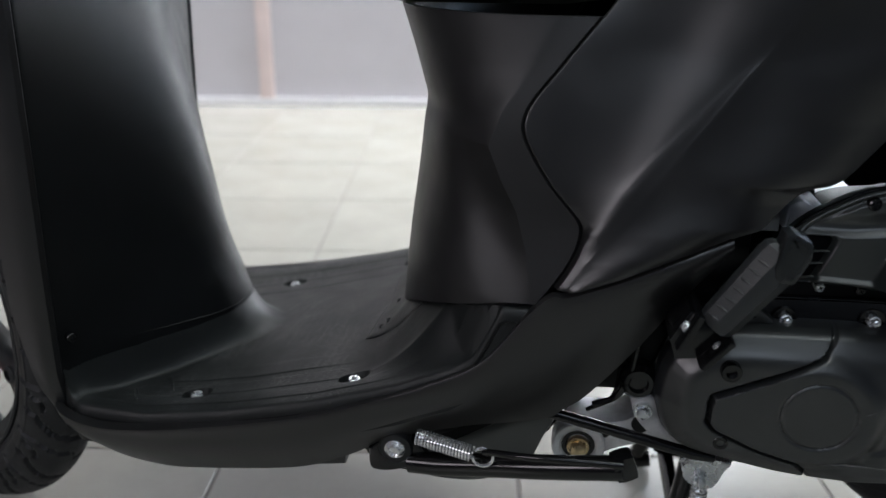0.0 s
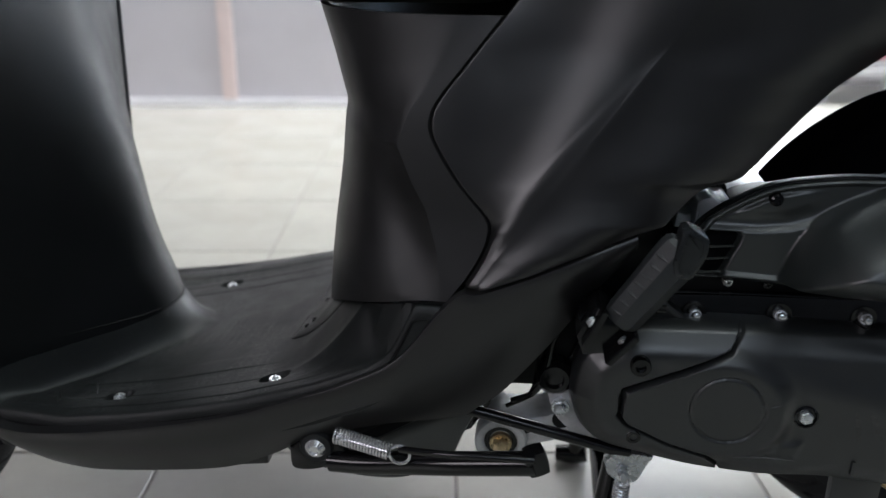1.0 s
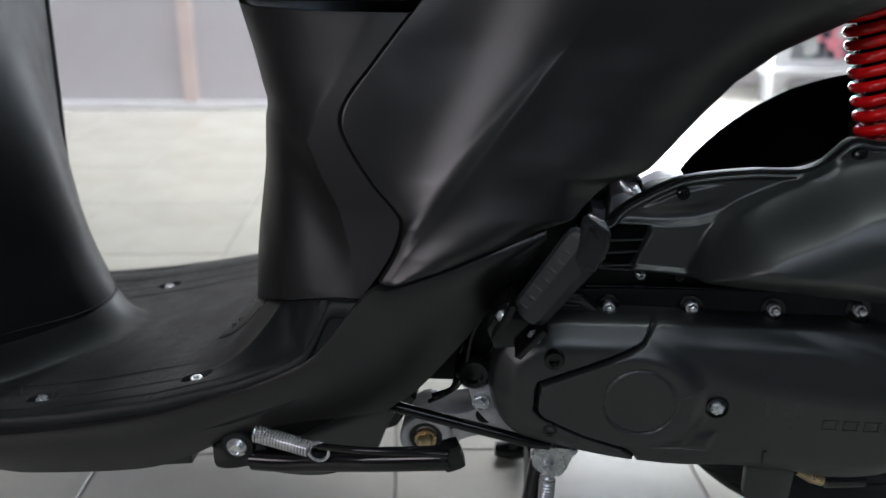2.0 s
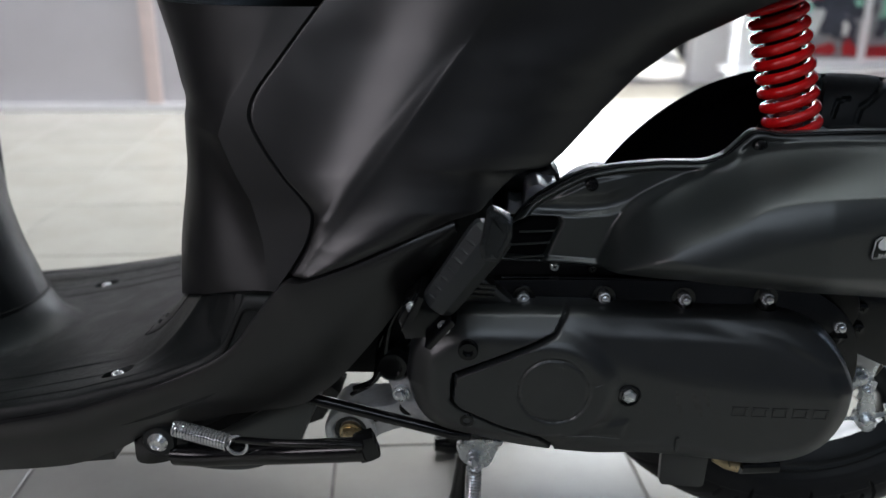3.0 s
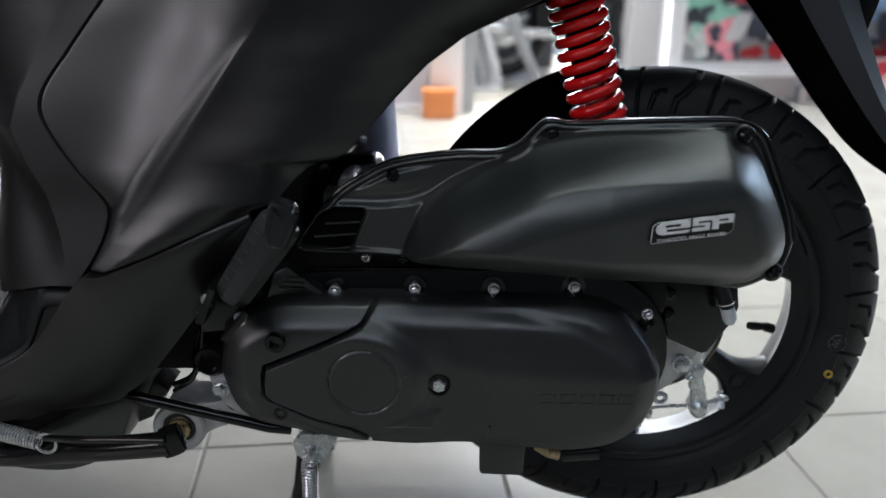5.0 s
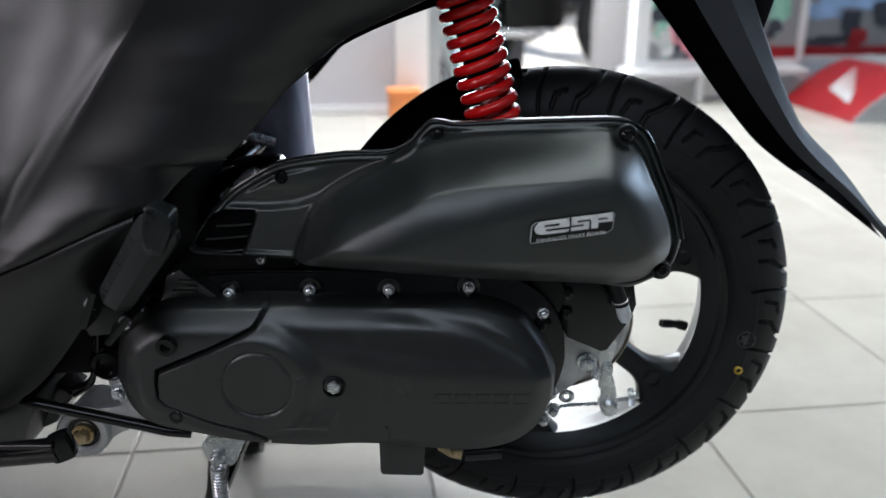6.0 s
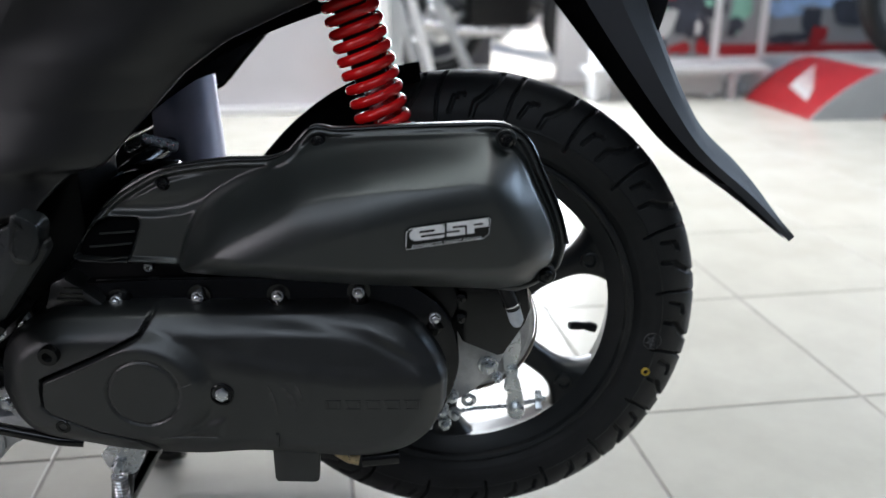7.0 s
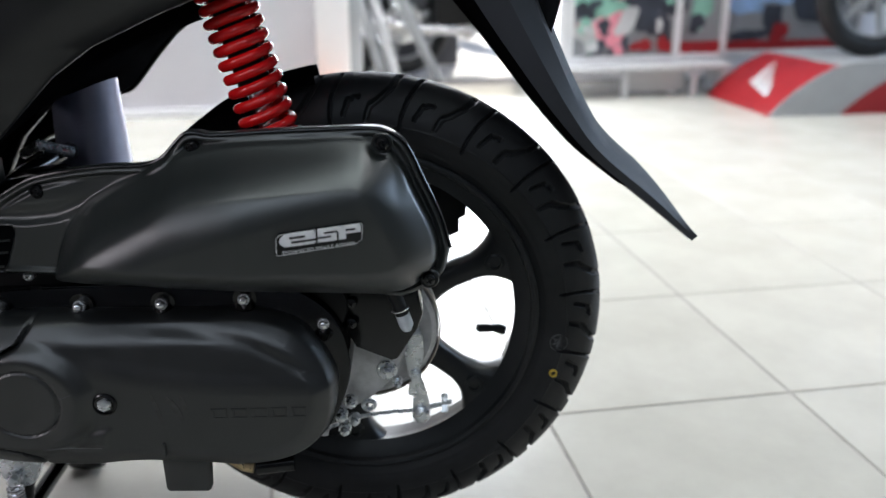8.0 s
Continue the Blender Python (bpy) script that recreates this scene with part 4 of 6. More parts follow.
# ---- engine, belt cover ----
COVER_TOP = [(-0.104, 0.290), (-0.099, 0.321), (-0.088, 0.338), (-0.057, 0.3575), (-0.018, 0.3605), (0.041, 0.3615), (0.110, 0.3605), (0.158, 0.3595), (0.207, 0.360), (0.236, 0.356), (0.262, 0.343), (0.281, 0.319), (0.291, 0.296)]
COVER_LOW = [(-0.104, 0.288), (-0.095, 0.258), (-0.078, 0.240), (-0.042, 0.230), (0.010, 0.220), (0.062, 0.217), (0.114, 0.2205), (0.166, 0.2175), (0.208, 0.214), (0.249, 0.221), (0.275, 0.239), (0.289, 0.268), (0.291, 0.292)]
SPLIT = [(0.040, 0.380), (0.037, 0.359), (0.027, 0.343), (-0.012, 0.324), (-0.059, 0.303), (-0.061, 0.278), (-0.054, 0.270), (-0.019, 0.254), (0.017, 0.243), (0.030, 0.228), (0.034, 0.20)]
BOSS_CTRL = [(-0.075, 0.312), (-0.050, 0.307), (-0.010, 0.3265), (0.020, 0.3335), (0.042, 0.331), (0.060, 0.320), (0.072, 0.303), (0.0745, 0.287), (0.069, 0.269), (0.056, 0.256), (0.036, 0.249), (0.012, 0.249), (-0.020, 0.2565), (-0.050, 0.269), (-0.075, 0.275)]
BOSS = [tuple(p) for p in curve_through(BOSS_CTRL + BOSS_CTRL[:1], 70)[:-1]]
CREASE = [(0.030, 0.336), (0.086, 0.320), (0.140, 0.308), (0.199, 0.301), (0.300, 0.2995)]


def cover_height(x, z, edge):
    """How far the belt cover stands out from the scooter's middle."""
    h = 0.1955 + 0.015 * step(-0.010, 0.024, edge)
    zc = np.interp(x, [p[0] for p in CREASE], [p[1] for p in CREASE])
    h = h + 0.003 * step(0.014, -0.010, z - zc) * step(0.03, 0.10, x)
    h = h - 0.24 * (np.sqrt(np.clip(z - zc, 0, 0.06) ** 2 + 0.008 ** 2) - 0.008) * step(0.03, 0.09, x)
    # channel under the bolts
    zr = np.interp(x, (0.034, 0.159, 0.219, 0.271), (0.352, 0.346, 0.334, 0.306))
    h = h - 0.0016 * np.exp(-((z - zr - 0.003) / 0.0055) ** 2) * step(0.10, 0.17, x)
    b = signed(x, z, BOSS)
    left = signed(x, z, [(-0.2, 0.5)] + SPLIT + [(-0.2, 0.1)])
    h = h + 0.0095 * step(-0.015, 0.003, b) * step(0.0, -0.002, left)
    h = h + 0.0055 * step(-0.001, 0.001, left) * step(0.0, 0.03, edge)
    h = h - 0.0055 * (1 - step(0.0009, 0.0021, line_distance(x, z, SPLIT)))
    r = np.hypot(x - 0.0280, z - 0.2922)
    h = h - 0.0016 * (1 - step(0.0006, 0.0015, np.abs(r - 0.0305)))
    # flat ledge under the boss
    lx = signed(x, z, [(0.040, 0.2475), (0.060, 0.253), (0.082, 0.259), (0.094, 0.262), (0.090, 0.247)])
    h = h + 0.0022 * step(-0.004, 0.003, lx)
    return h


def cover():
    xs = np.r_[np.linspace(-0.1038, -0.094, 10), np.linspace(-0.092, 0.28, 230), np.linspace(0.2815, 0.2908, 9)]
    up = curve_through(COVER_TOP, 200)
    lo = curve_through(COVER_LOW, 200)
    vs = np.r_[0, 0.004, 0.015, np.linspace(0.03, 0.97, 112), 0.985, 0.996, 1]
    P = np.zeros((len(xs), len(vs), 3))
    outline = [tuple(p) for p in curve_through(COVER_TOP, 46)] + [tuple(p) for p in curve_through(COVER_LOW, 46)][::-1]
    X = np.repeat(xs[:, None], len(vs), 1)
    zt = np.interp(xs, up[:, 0], up[:, 1])
    zl = np.interp(xs, lo[:, 0], lo[:, 1])
    Z = zl[:, None] + (zt - zl)[:, None] * vs[None, :]
    edge = line_distance(X, Z, outline + outline[:1])
    H = cover_height(X, Z, edge)
    H = H - 0.010 * np.clip(1 - edge / 0.006, 0, 1) ** 2
    P[:, :, 0], P[:, :, 1], P[:, :, 2] = X, -H, Z
    Q = P.copy()
    Q[:, :, 1] = -0.165
    return add_grid(bmesh.new(), P, Q)


engine = part("crankcase", block(pose(0.06, -0.02, 0.305), 0.30, 0.25, 0.15, 0.02), DARK, scooter, "black engine crankcase")
belt_cover = part("belt_cover", cover(), ENGINE, scooter, "satin black belt cover with a round boss and scuffs", 60)
bolt("socket_bolt", (-0.047, -0.2150, 0.329), 0.0088, BLACK, belt_cover, head="socket", high=0.008)
bolt("socket_bolt", (-0.047, -0.2135, 0.2575), 0.0065, BLACK, belt_cover, head="socket", high=0.003)
part("bolt_recess", lathe([(0.0105, -0.0), (0.0105, 0.0022), (0.009, 0.003), (0.0082, 0.001), (0, 0.001)], (0.094, -0.2125, 0.288), segs=28), BLACK, belt_cover)
bolt("hex_bolt", (0.094, -0.2140, 0.288), 0.0062, ZINC, belt_cover, high=0.004, washer=False, label="bright hex bolt")
# embossed maker's mark, as plain raised bars
for k in range(5):
    x0 = 0.1835 + k * 0.0172
    yb = -float(cover_height(np.array([x0 + 0.0066]), np.array([0.2760]), np.array([0.05]))[0])
    for dz, dx, w, h in ((0.0042, 0, 0.0138, 0.0018), (-0.0042, 0, 0.0138, 0.0018), (0, -0.0055, 0.0026, 0.0064), (0, 0.0055, 0.0026, 0.0064)):
        part("raised_bar", block(Matrix.Translation((x0 + 0.0066 + dx, yb, 0.2760 + dz)), w, 0.0014, h, 0.0003), ENGINE, belt_cover)
part("flap", plate([(0.131, 0.222), (0.1315, 0.191), (0.134, 0.1875), (0.169, 0.1865), (0.172, 0.189), (0.1735, 0.222)], -0.190, -0.199, 0.0012), ENGINE, belt_cover, "black plate under the belt cover")
part("tab", block(pose(0.1395, -0.2135, 0.2415), 0.003, 0.004, 0.013, 0.0008), ENGINE, belt_cover)
# pale scuffs on the paint
part("scuff", tube([(0.042, -0.2195, 0.2478), (0.062, -0.2202, 0.2492), (0.088, -0.2200, 0.2482)], [0.0003, 0.0007, 0.0003], 6), GREYMARK, belt_cover)
part("scuff", tube([(0.062, -0.2240, 0.300), (0.0705, -0.2215, 0.302)], 0.0004, 6), GREYMARK, belt_cover)

for pts, w in (([(0.134, 0.296), (0.1375, 0.283), (0.141, 0.266)], 0.0022), ([(0.147, 0.294), (0.153, 0.283), (0.158, 0.270)], 0.0034), ([(0.158, 0.296), (0.163, 0.280)], 0.0024), ([(0.1015, 0.2745), (0.108, 0.272)], 0.0012)):
    c = curve_through(pts, 12)
    g = np.zeros((12, 4, 3))
    for k in range(12):
        for q in range(4):
            x, z = c[k, 0] + w * math.sin(math.pi * (0.1 + 0.8 * k / 11)) * (q - 1.5) / 1.5, c[k, 1]
            g[k, q] = x, -float(cover_height(np.array([x]), np.array([z]), np.array([0.05]))[0]) - 0.0003, z
    part("scuff", add_grid(bmesh.new(), g, np.array((0, 0.0006, 0))), SCUFF, belt_cover)

# crankcase flange with its row of bolts
flange = [(-0.095, 0.335), (-0.060, 0.372), (-0.02, 0.3765), (0.05, 0.379), (0.11, 0.380), (0.21, 0.383), (0.255, 0.374), (0.29, 0.345), (0.302, 0.30), (0.294, 0.262), (0.275, 0.231), (0.21, 0.207), (0.0, 0.213), (-0.085, 0.232), (-0.110, 0.28)]
part("case_flange", plate(flange, -0.10, -0.172, 0.003, 120), BLACK, scooter, "gloss black crankcase flange")
case_bolts = part("upper_case", plate([(-0.06, 0.35), (-0.04, 0.394), (0.03, 0.397), (0.20, 0.392), (0.27, 0.390), (0.30, 0.36), (0.29, 0.33), (0.0, 0.33)], -0.08, -0.160, 0.004, 80), DARK, scooter, "black upper crankcase")
for x, y, z in ((0.000, -0.180, 0.362), (0.071, -0.179, 0.365), (0.141, -0.178, 0.3655), (0.212, -0.177, 0.368), (0.2795, -0.172, 0.341)):
    part("bolt_boss", tube([(x, y + 0.03, z - 0.001), (x, y + 0.004, z - 0.001)], 0.0105, 20), BLACK, case_bolts)
    part("bolt_boss", tube([(x, y + 0.01, z - 0.004), (x, y + 0.003, z - 0.011), (x, y + 0.006, z - 0.016)], [0.009, 0.0095, 0.006], 14), BLACK, case_bolts)
    bolt("hex_bolt", (x, y, z), 0.0043, CHROME, case_bolts, (0.05, -1, 0.15), high=0.007, label="bright hex flange bolt")
for x, z in ((0.027, 0.389), (0.060, 0.388), (0.102, 0.385), (0.178, 0.3845)):
    bolt("screw", (x, -0.166, z), 0.0045, ZINC if x < 0.05 else BLACK, case_bolts, head="cross", high=0.004)
part("case_rail", tube([(-0.02, -0.166, 0.376), (0.10, -0.168, 0.3785), (0.22, -0.166, 0.381)], 0.0028, 8), BLACK, case_bolts)
# vented corner of the case under the foot peg
gr = part("cooling_grille", plate([(-0.062, 0.350), (-0.052, 0.381), (-0.040, 0.386), (-0.010, 0.362), (-0.02, 0.3595)], -0.16, -0.186, 0.002), ENGINE, scooter, "slotted black engine cover corner")
# raised black bars give the dark of the slots by colour
for k in range(3):
    part("slot_shade", block(pose(-0.037 + 0.002 * k, -0.1865, 0.3665 + 0.005 * k, 0, 3), 0.022 - 0.003 * k, 0.002, 0.0022, 0.0004), BLACK, gr)

# front of the crankcase: cast hanger, bolts, bushes
part("engine_front", plate([(-0.130, 0.335), (-0.105, 0.345), (-0.08, 0.33), (-0.08, 0.232), (-0.10, 0.236), (-0.118, 0.265), (-0.128, 0.30)], -0.06, -0.165, 0.004, 60), DARK, scooter)
part("cast_lug", plate([(-0.128, 0.292), (-0.116, 0.300), (-0.104, 0.282), (-0.088, 0.246), (-0.070, 0.232), (-0.078, 0.222), (-0.098, 0.232), (-0.116, 0.252)], -0.12, -0.176, 0.004, 60), CAST, scooter, "cast aluminium crankcase lug")
bolt("hex_bolt", (-0.110, -0.179, 0.261), 0.0065, ZINC, scooter, high=0.007, label="bright hex bolt")
bolt("hex_bolt", (-0.082, -0.186, 0.348), 0.0058, ZINC, scooter, high=0.007, label="bright hex bolt")
part("damper_bush", lathe([(0.017, -0.03), (0.017, 0.003), (0.013, 0.008), (0.009, 0.008), (0.008, 0.004), (0, 0.004)], (-0.117, -0.178, 0.292), segs=28), BLACK, scooter, "black rubber bush")
hanger = part("engine_hanger", plate([(-0.190, 0.192), (-0.186, 0.212), (-0.170, 0.226), (-0.148, 0.226), (-0.120, 0.232), (-0.098, 0.250), (-0.084, 0.244), (-0.080, 0.230), (-0.060, 0.214), (-0.052, 0.202), (-0.070, 0.199), (-0.100, 0.205), (-0.135, 0.194), (-0.150, 0.178), (-0.172, 0.174)], -0.10, -0.147, 0.004, 110), CAST, scooter, "cast aluminium engine hanger")
part("eye", lathe([(0.026, -0.02), (0.026, 0.001), (0.024, 0.003), (0.0185, 0.003), (0.0165, 0.001), (0.0165, -0.006), (0, -0.006)], (-0.165, -0.149, 0.200), segs=40), CAST, hanger)
part("bush", lathe([(0.0163, -0.006), (0.0163, -0.0005), (0.012, -0.0005), (0.010, -0.003), (0, -0.003)], (-0.165, -0.149, 0.200), segs=32), BLACK, hanger)
bolt("pivot_bolt", (-0.165, -0.151, 0.199), 0.0085, BRASS, hanger, high=0.009, label="yellow zinc pivot nut")
# flat dark discs paint the shade of hollows in the casting
for x, z, r in ((-0.140, 0.214, 0.004), (-0.107, 0.228, 0.009), (-0.088, 0.224, 0.007)):
    part("hollow_shade", lathe([(r, -0.003), (r, 0.0008), (0, 0.0008)], (x, -0.147, z), segs=20), DARK, hanger)
part("link_rod", tube([(-0.215, -0.188, 0.264), (-0.193, -0.190, 0.2585), (-0.064, -0.190, 0.228), (-0.045, -0.186, 0.224)], 0.0055, 10), BLACK, scooter, "gloss black link rod")
part("frame_tube", tube([(-0.34, -0.08, 0.20), (-0.22, -0.085, 0.235), (-0.17, -0.085, 0.30), (-0.13, -0.08, 0.38), (-0.08, -0.08, 0.47), (0.02, -0.08, 0.57), (0.2, -0.08, 0.65)], 0.016, 14), BLACK, scooter, "black frame tube")
part("frame_tube", tube([(-0.34, 0.08, 0.20), (-0.22, 0.085, 0.235), (-0.17, 0.085, 0.30), (-0.13, 0.08, 0.38), (-0.08, 0.08, 0.47), (0.02, 0.08, 0.57), (0.2, 0.08, 0.65)], 0.016, 14), BLACK, scooter, "black frame tube")
part("frame_bracket", plate([(-0.235, 0.206), (-0.212, 0.248), (-0.196, 0.254), (-0.176, 0.236), (-0.195, 0.205), (-0.215, 0.196)], -0.10, -0.140, 0.003), BLACK, scooter, "gloss black frame bracket")
part("splash_guard", plate([(-0.215, 0.264), (-0.17, 0.33), (-0.085, 0.40), (-0.06, 0.46), (-0.03, 0.47), (-0.03, 0.40), (-0.085, 0.33), (-0.118, 0.300), (-0.124, 0.266)], -0.06, -0.150, 0.003), DARK, scooter)
for pts, r in (([(-0.155, -0.175, 0.262), (-0.135, -0.180, 0.275), (-0.125, -0.182, 0.30), (-0.118, -0.18, 0.335), (-0.095, -0.175, 0.37)], 0.003),
               ([(-0.16, -0.165, 0.25), (-0.138, -0.170, 0.268), (-0.130, -0.172, 0.31), (-0.105, -0.165, 0.36)], 0.0022)):
    part("cable", tube(curve_through(pts, 30), r, 8), BLACK, scooter, "black control cable")
part("oil_pan", block(pose(0.03, -0.05, 0.222), 0.16, 0.16, 0.05, 0.015), DARK, scooter)
part("lower_crankcase", block(pose(0.075, 0.065, 0.185), 0.30, 0.11, 0.20, 0.03), DARK, scooter)
for x, z in ((0.114, 0.216), (0.176, 0.214), (0.268, 0.224)):
    part("lug", block(pose(x, -0.150, z), 0.020, 0.03, 0.008, 0.003), CAST, scooter, "small cast lug")


# ---- air cleaner ----
AIR_TOP = [(-0.032, 0.404), (-0.018, 0.4255), (0.002, 0.4505), (0.031, 0.4705), (0.054, 0.481), (0.105, 0.489), (0.143, 0.491), (0.158, 0.497), (0.168, 0.507), (0.178, 0.5165), (0.187, 0.5175), (0.198, 0.5155), (0.241, 0.518), (0.286, 0.520), (0.331, 0.521), (0.345, 0.517), (0.356, 0.508), (0.369, 0.481), (0.384, 0.447), (0.3915, 0.420)]
AIR_LOW = [(-0.032, 0.402), (-0.024, 0.3985), (0.012, 0.398), (0.060, 0.396), (0.109, 0.390), (0.157, 0.386), (0.229, 0.382), (0.282, 0.379), (0.330, 0.376), (0.352, 0.375), (0.374, 0.3855), (0.386, 0.396), (0.3915, 0.418)]
AIR_RIDGE = [(0.062, 0.400), (0.067, 0.416), (0.078, 0.441), (0.096, 0.461), (0.140, 0.484), (0.170, 0.5005), (0.213, 0.5095), (0.278, 0.513), (0.322, 0.5135), (0.348, 0.498), (0.362, 0.470), (0.376, 0.440), (0.381, 0.420), (0.376, 0.402), (0.350, 0.384), (0.28, 0.3845), (0.16, 0.391)]
VENT = [(0.001, 0.438), (0.026, 0.4385), (0.0275, 0.435), (0.027, 0.431), (0.014, 0.399), (0.010, 0.4005), (-0.025, 0.4035), (-0.0275, 0.407), (-0.019, 0.423), (-0.009, 0.434)]
air_up = curve_through(AIR_TOP, 240)
air_lo = curve_through(AIR_LOW, 160)
AIR_EDGE = [tuple(p) for p in curve_through(AIR_TOP, 60)] + [tuple(p) for p in curve_through(AIR_LOW, 46)][::-1]
ridge_line = [tuple(p) for p in curve_through(AIR_RIDGE, 70)]


def air_height(x, z):
    x, z = np.asarray(x, float), np.asarray(z, float)
    edge = line_distance(x, z, AIR_EDGE + AIR_EDGE[:1])
    h = 0.176 + 0.045 * np.clip(x, -0.03, 0.38)
    # outer lip
    h = h + 0.004 * step(0.0075, 0.0045, edge)
    # sloping duct in front of the box
    zc = np.interp(x, (0.0, 0.043, 0.067, 0.090, 0.113, 0.130), (0.4385, 0.4385, 0.4415, 0.450, 0.466, 0.478))
    proud = 0.006 * step(0.135, 0.10, x)
    h = h + proud * np.where(z < zc, 1.0, np.exp(-((z - zc) / 0.0045) ** 2)) + 0.0035 * step(0.10, 0.05, x) * step(zc + 0.010, zc + 0.022, z) * step(0.008, 0.012, edge)
    b = signed(x, z, ridge_line)
    zf = np.interp(x, (0.090, 0.127, 0.151, 0.181, 0.217, 0.260, 0.290, 0.320, 0.345), (0.424, 0.441, 0.451, 0.462, 0.473, 0.485, 0.491, 0.495, 0.489))
    zr = np.interp(x, [p[0] for p in AIR_RIDGE[:10]], [p[1] for p in AIR_RIDGE[:10]])
    face = 0.2535 - 0.16 * np.clip(x - 0.255, -0.03, 0.2) - 0.05 * np.clip(0.455 - z, 0, 0.2)
    lift = np.maximum(0, face - h)
    top = np.clip((zr - z) / (np.maximum(0.012, zr - zf) + 0.026), 0, 1)
    side = np.clip(b / 0.032, 0, 1)
    top = 0.40 + 0.60 * (1 - (1 - top) ** 1.7)
    side = 0.5 * side + 0.5 * np.sin(side * math.pi / 2)
    low = np.interp(x, air_lo[:, 0], air_lo[:, 1])
    bottom = np.clip((z - low) / 0.020, 0, 1) ** 0.5
    k = np.minimum(top * (0.34 + 0.66 * side), 0.45 + 0.55 * bottom)
    k = 0.75 * k + 0.25 * k * k * (3 - 2 * k)
    h = h + lift * k * step(-0.0015, 0.0025, b)
    # screw pockets
    for sx, sz, r in ((0.337, 0.5095, 0.0098), (0.3735, 0.3945, 0.008)):
        q = np.hypot(x - sx, z - sz)
        base = 0.198 if sx < 0.35 else 0.202
        h = np.where(q < r + 0.0025, h + (np.minimum(h, base) - h) * step(r + 0.0025, r, q), h)
    v = signed(x, z, VENT)
    h = h - 0.016 * step(-0.0012, 0.0012, v)
    h = h - 0.006 * np.clip(1 - edge / 0.004, 0, 1) ** 2
    return h


def air_cover():
    xs = np.r_[np.linspace(-0.0318, 0.379, 250), np.linspace(0.3805, 0.3913, 10)]
    vs = np.r_[0, 0.006, 0.02, np.linspace(0.035, 0.965, 120), 0.98, 0.994, 1]
    zt, zl = np.interp(xs, air_up[:, 0], air_up[:, 1]), np.interp(xs, air_lo[:, 0], air_lo[:, 1])
    X = np.repeat(xs[:, None], len(vs), 1)
    Z = zl[:, None] + (zt - zl)[:, None] * vs[None, :]
    P = np.stack([X, -air_height(X, Z), Z], -1)
    for _ in range(3):
        P[1:-1, 1:-1, 1] = (P[1:-1, 1:-1, 1] * 4 + P[:-2, 1:-1, 1] + P[2:, 1:-1, 1] + P[1:-1, :-2, 1] + P[1:-1, 2:, 1]) / 8
    Q = P.copy()
    Q[:, :, 1] = -0.166 - 0.040 * np.clip(X, 0, 1)
    return add_grid(bmesh.new(), P, Q)


air = part("air_cleaner", air_cover(), PLASTIC, scooter, "black plastic air cleaner cover with a bevelled bulge", 60)
part("lip", tube([(x, -float(0.1775 + 0.045 * np.clip(x, -0.03, 0.38)), z - 0.0006) for x, z in curve_through(AIR_TOP, 160)], 0.0015, 8), BLACK, air, "shiny edge bead")
part("back_box", plate([(0.0, 0.41), (0.04, 0.452), (0.15, 0.462), (0.19, 0.478), (0.33, 0.482), (0.365, 0.46), (0.375, 0.41), (0.35, 0.39), (0.1, 0.402)], -0.085, -0.165, 0.004, 90), DARK, air)
for x, y, z in ((0.053, -0.179, 0.468), (0.1845, -0.186, 0.5055), (0.337, -0.1985, 0.5095), (0.3735, -0.203, 0.3945)):
    part("screw_boss", lathe([(0.0086, -0.012), (0.0086, 0.0), (0.0076, 0.0012), (0.0068, 0.0), (0, 0.0)], (x, y + 0.001, z), segs=28), PLASTIC, air)
    bolt("screw", (x, y, z), 0.0058, BLACK, air, (0, -1, 0.05), "cross", 0.0055, label="black cross-head screw")
# near-black plate in the recess paints the shade behind the slats
part("vent_shade", plate(VENT, -0.160, -0.1755, 0.001), DEEP, air, "near-black plate for the shade in the slotted opening")
for x0, z0, x1, z1 in ((-0.006, 0.4245, 0.0245, 0.4272), (-0.016, 0.4125, 0.021, 0.4165), (-0.026, 0.4000, 0.016, 0.4040)):
    part("slat", tube([(x0, -0.1800, z0), ((x0 + x1) / 2, -0.1815, (z0 + z1) / 2), (x1, -0.1820, z1)], 0.0010, 6), PLASTIC, air)

# badge
badge_pts = [(0.2555, 0.4375), (0.2575, 0.4345), (0.3170, 0.4405), (0.3220, 0.4445), (0.3230, 0.4565), (0.3205, 0.4592), (0.2600, 0.4535), (0.2562, 0.4500)]


def badge_y(x, z, lift):
    return -float(air_height(0.29, 0.447)) - 0.0005 + 0.16 * (x - 0.29) - 0.05 * (z - 0.447) - lift


def badge_shape(pts, lift, thick=0.0006):
    bm = bmesh.new()
    a = [bm.verts.new((x, badge_y(x, z, lift), z)) for x, z in pts]
    b = [bm.verts.new((x, badge_y(x, z, lift - thick), z)) for x, z in pts]
    bm.faces.new(a)
    bm.faces.new(b[::-1])
    for k in range(len(a)):
        bm.faces.new((a[k], b[k], b[(k + 1) % len(a)], a[(k + 1) % len(a)]))
    return bm


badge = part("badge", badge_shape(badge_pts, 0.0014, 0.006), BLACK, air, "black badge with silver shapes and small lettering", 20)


def slanted(x0, x1, z0, z1):
    """A bar in the badge's own leaning axes, 0..1 across and up."""
    f = lambda a, b: (0.2575 + 0.0640 * a, 0.4355 + 0.0180 * b + 0.0052 * a)
    return [f(x0, z0), f(x1, z0), f(x1, z1), f(x0, z1)]


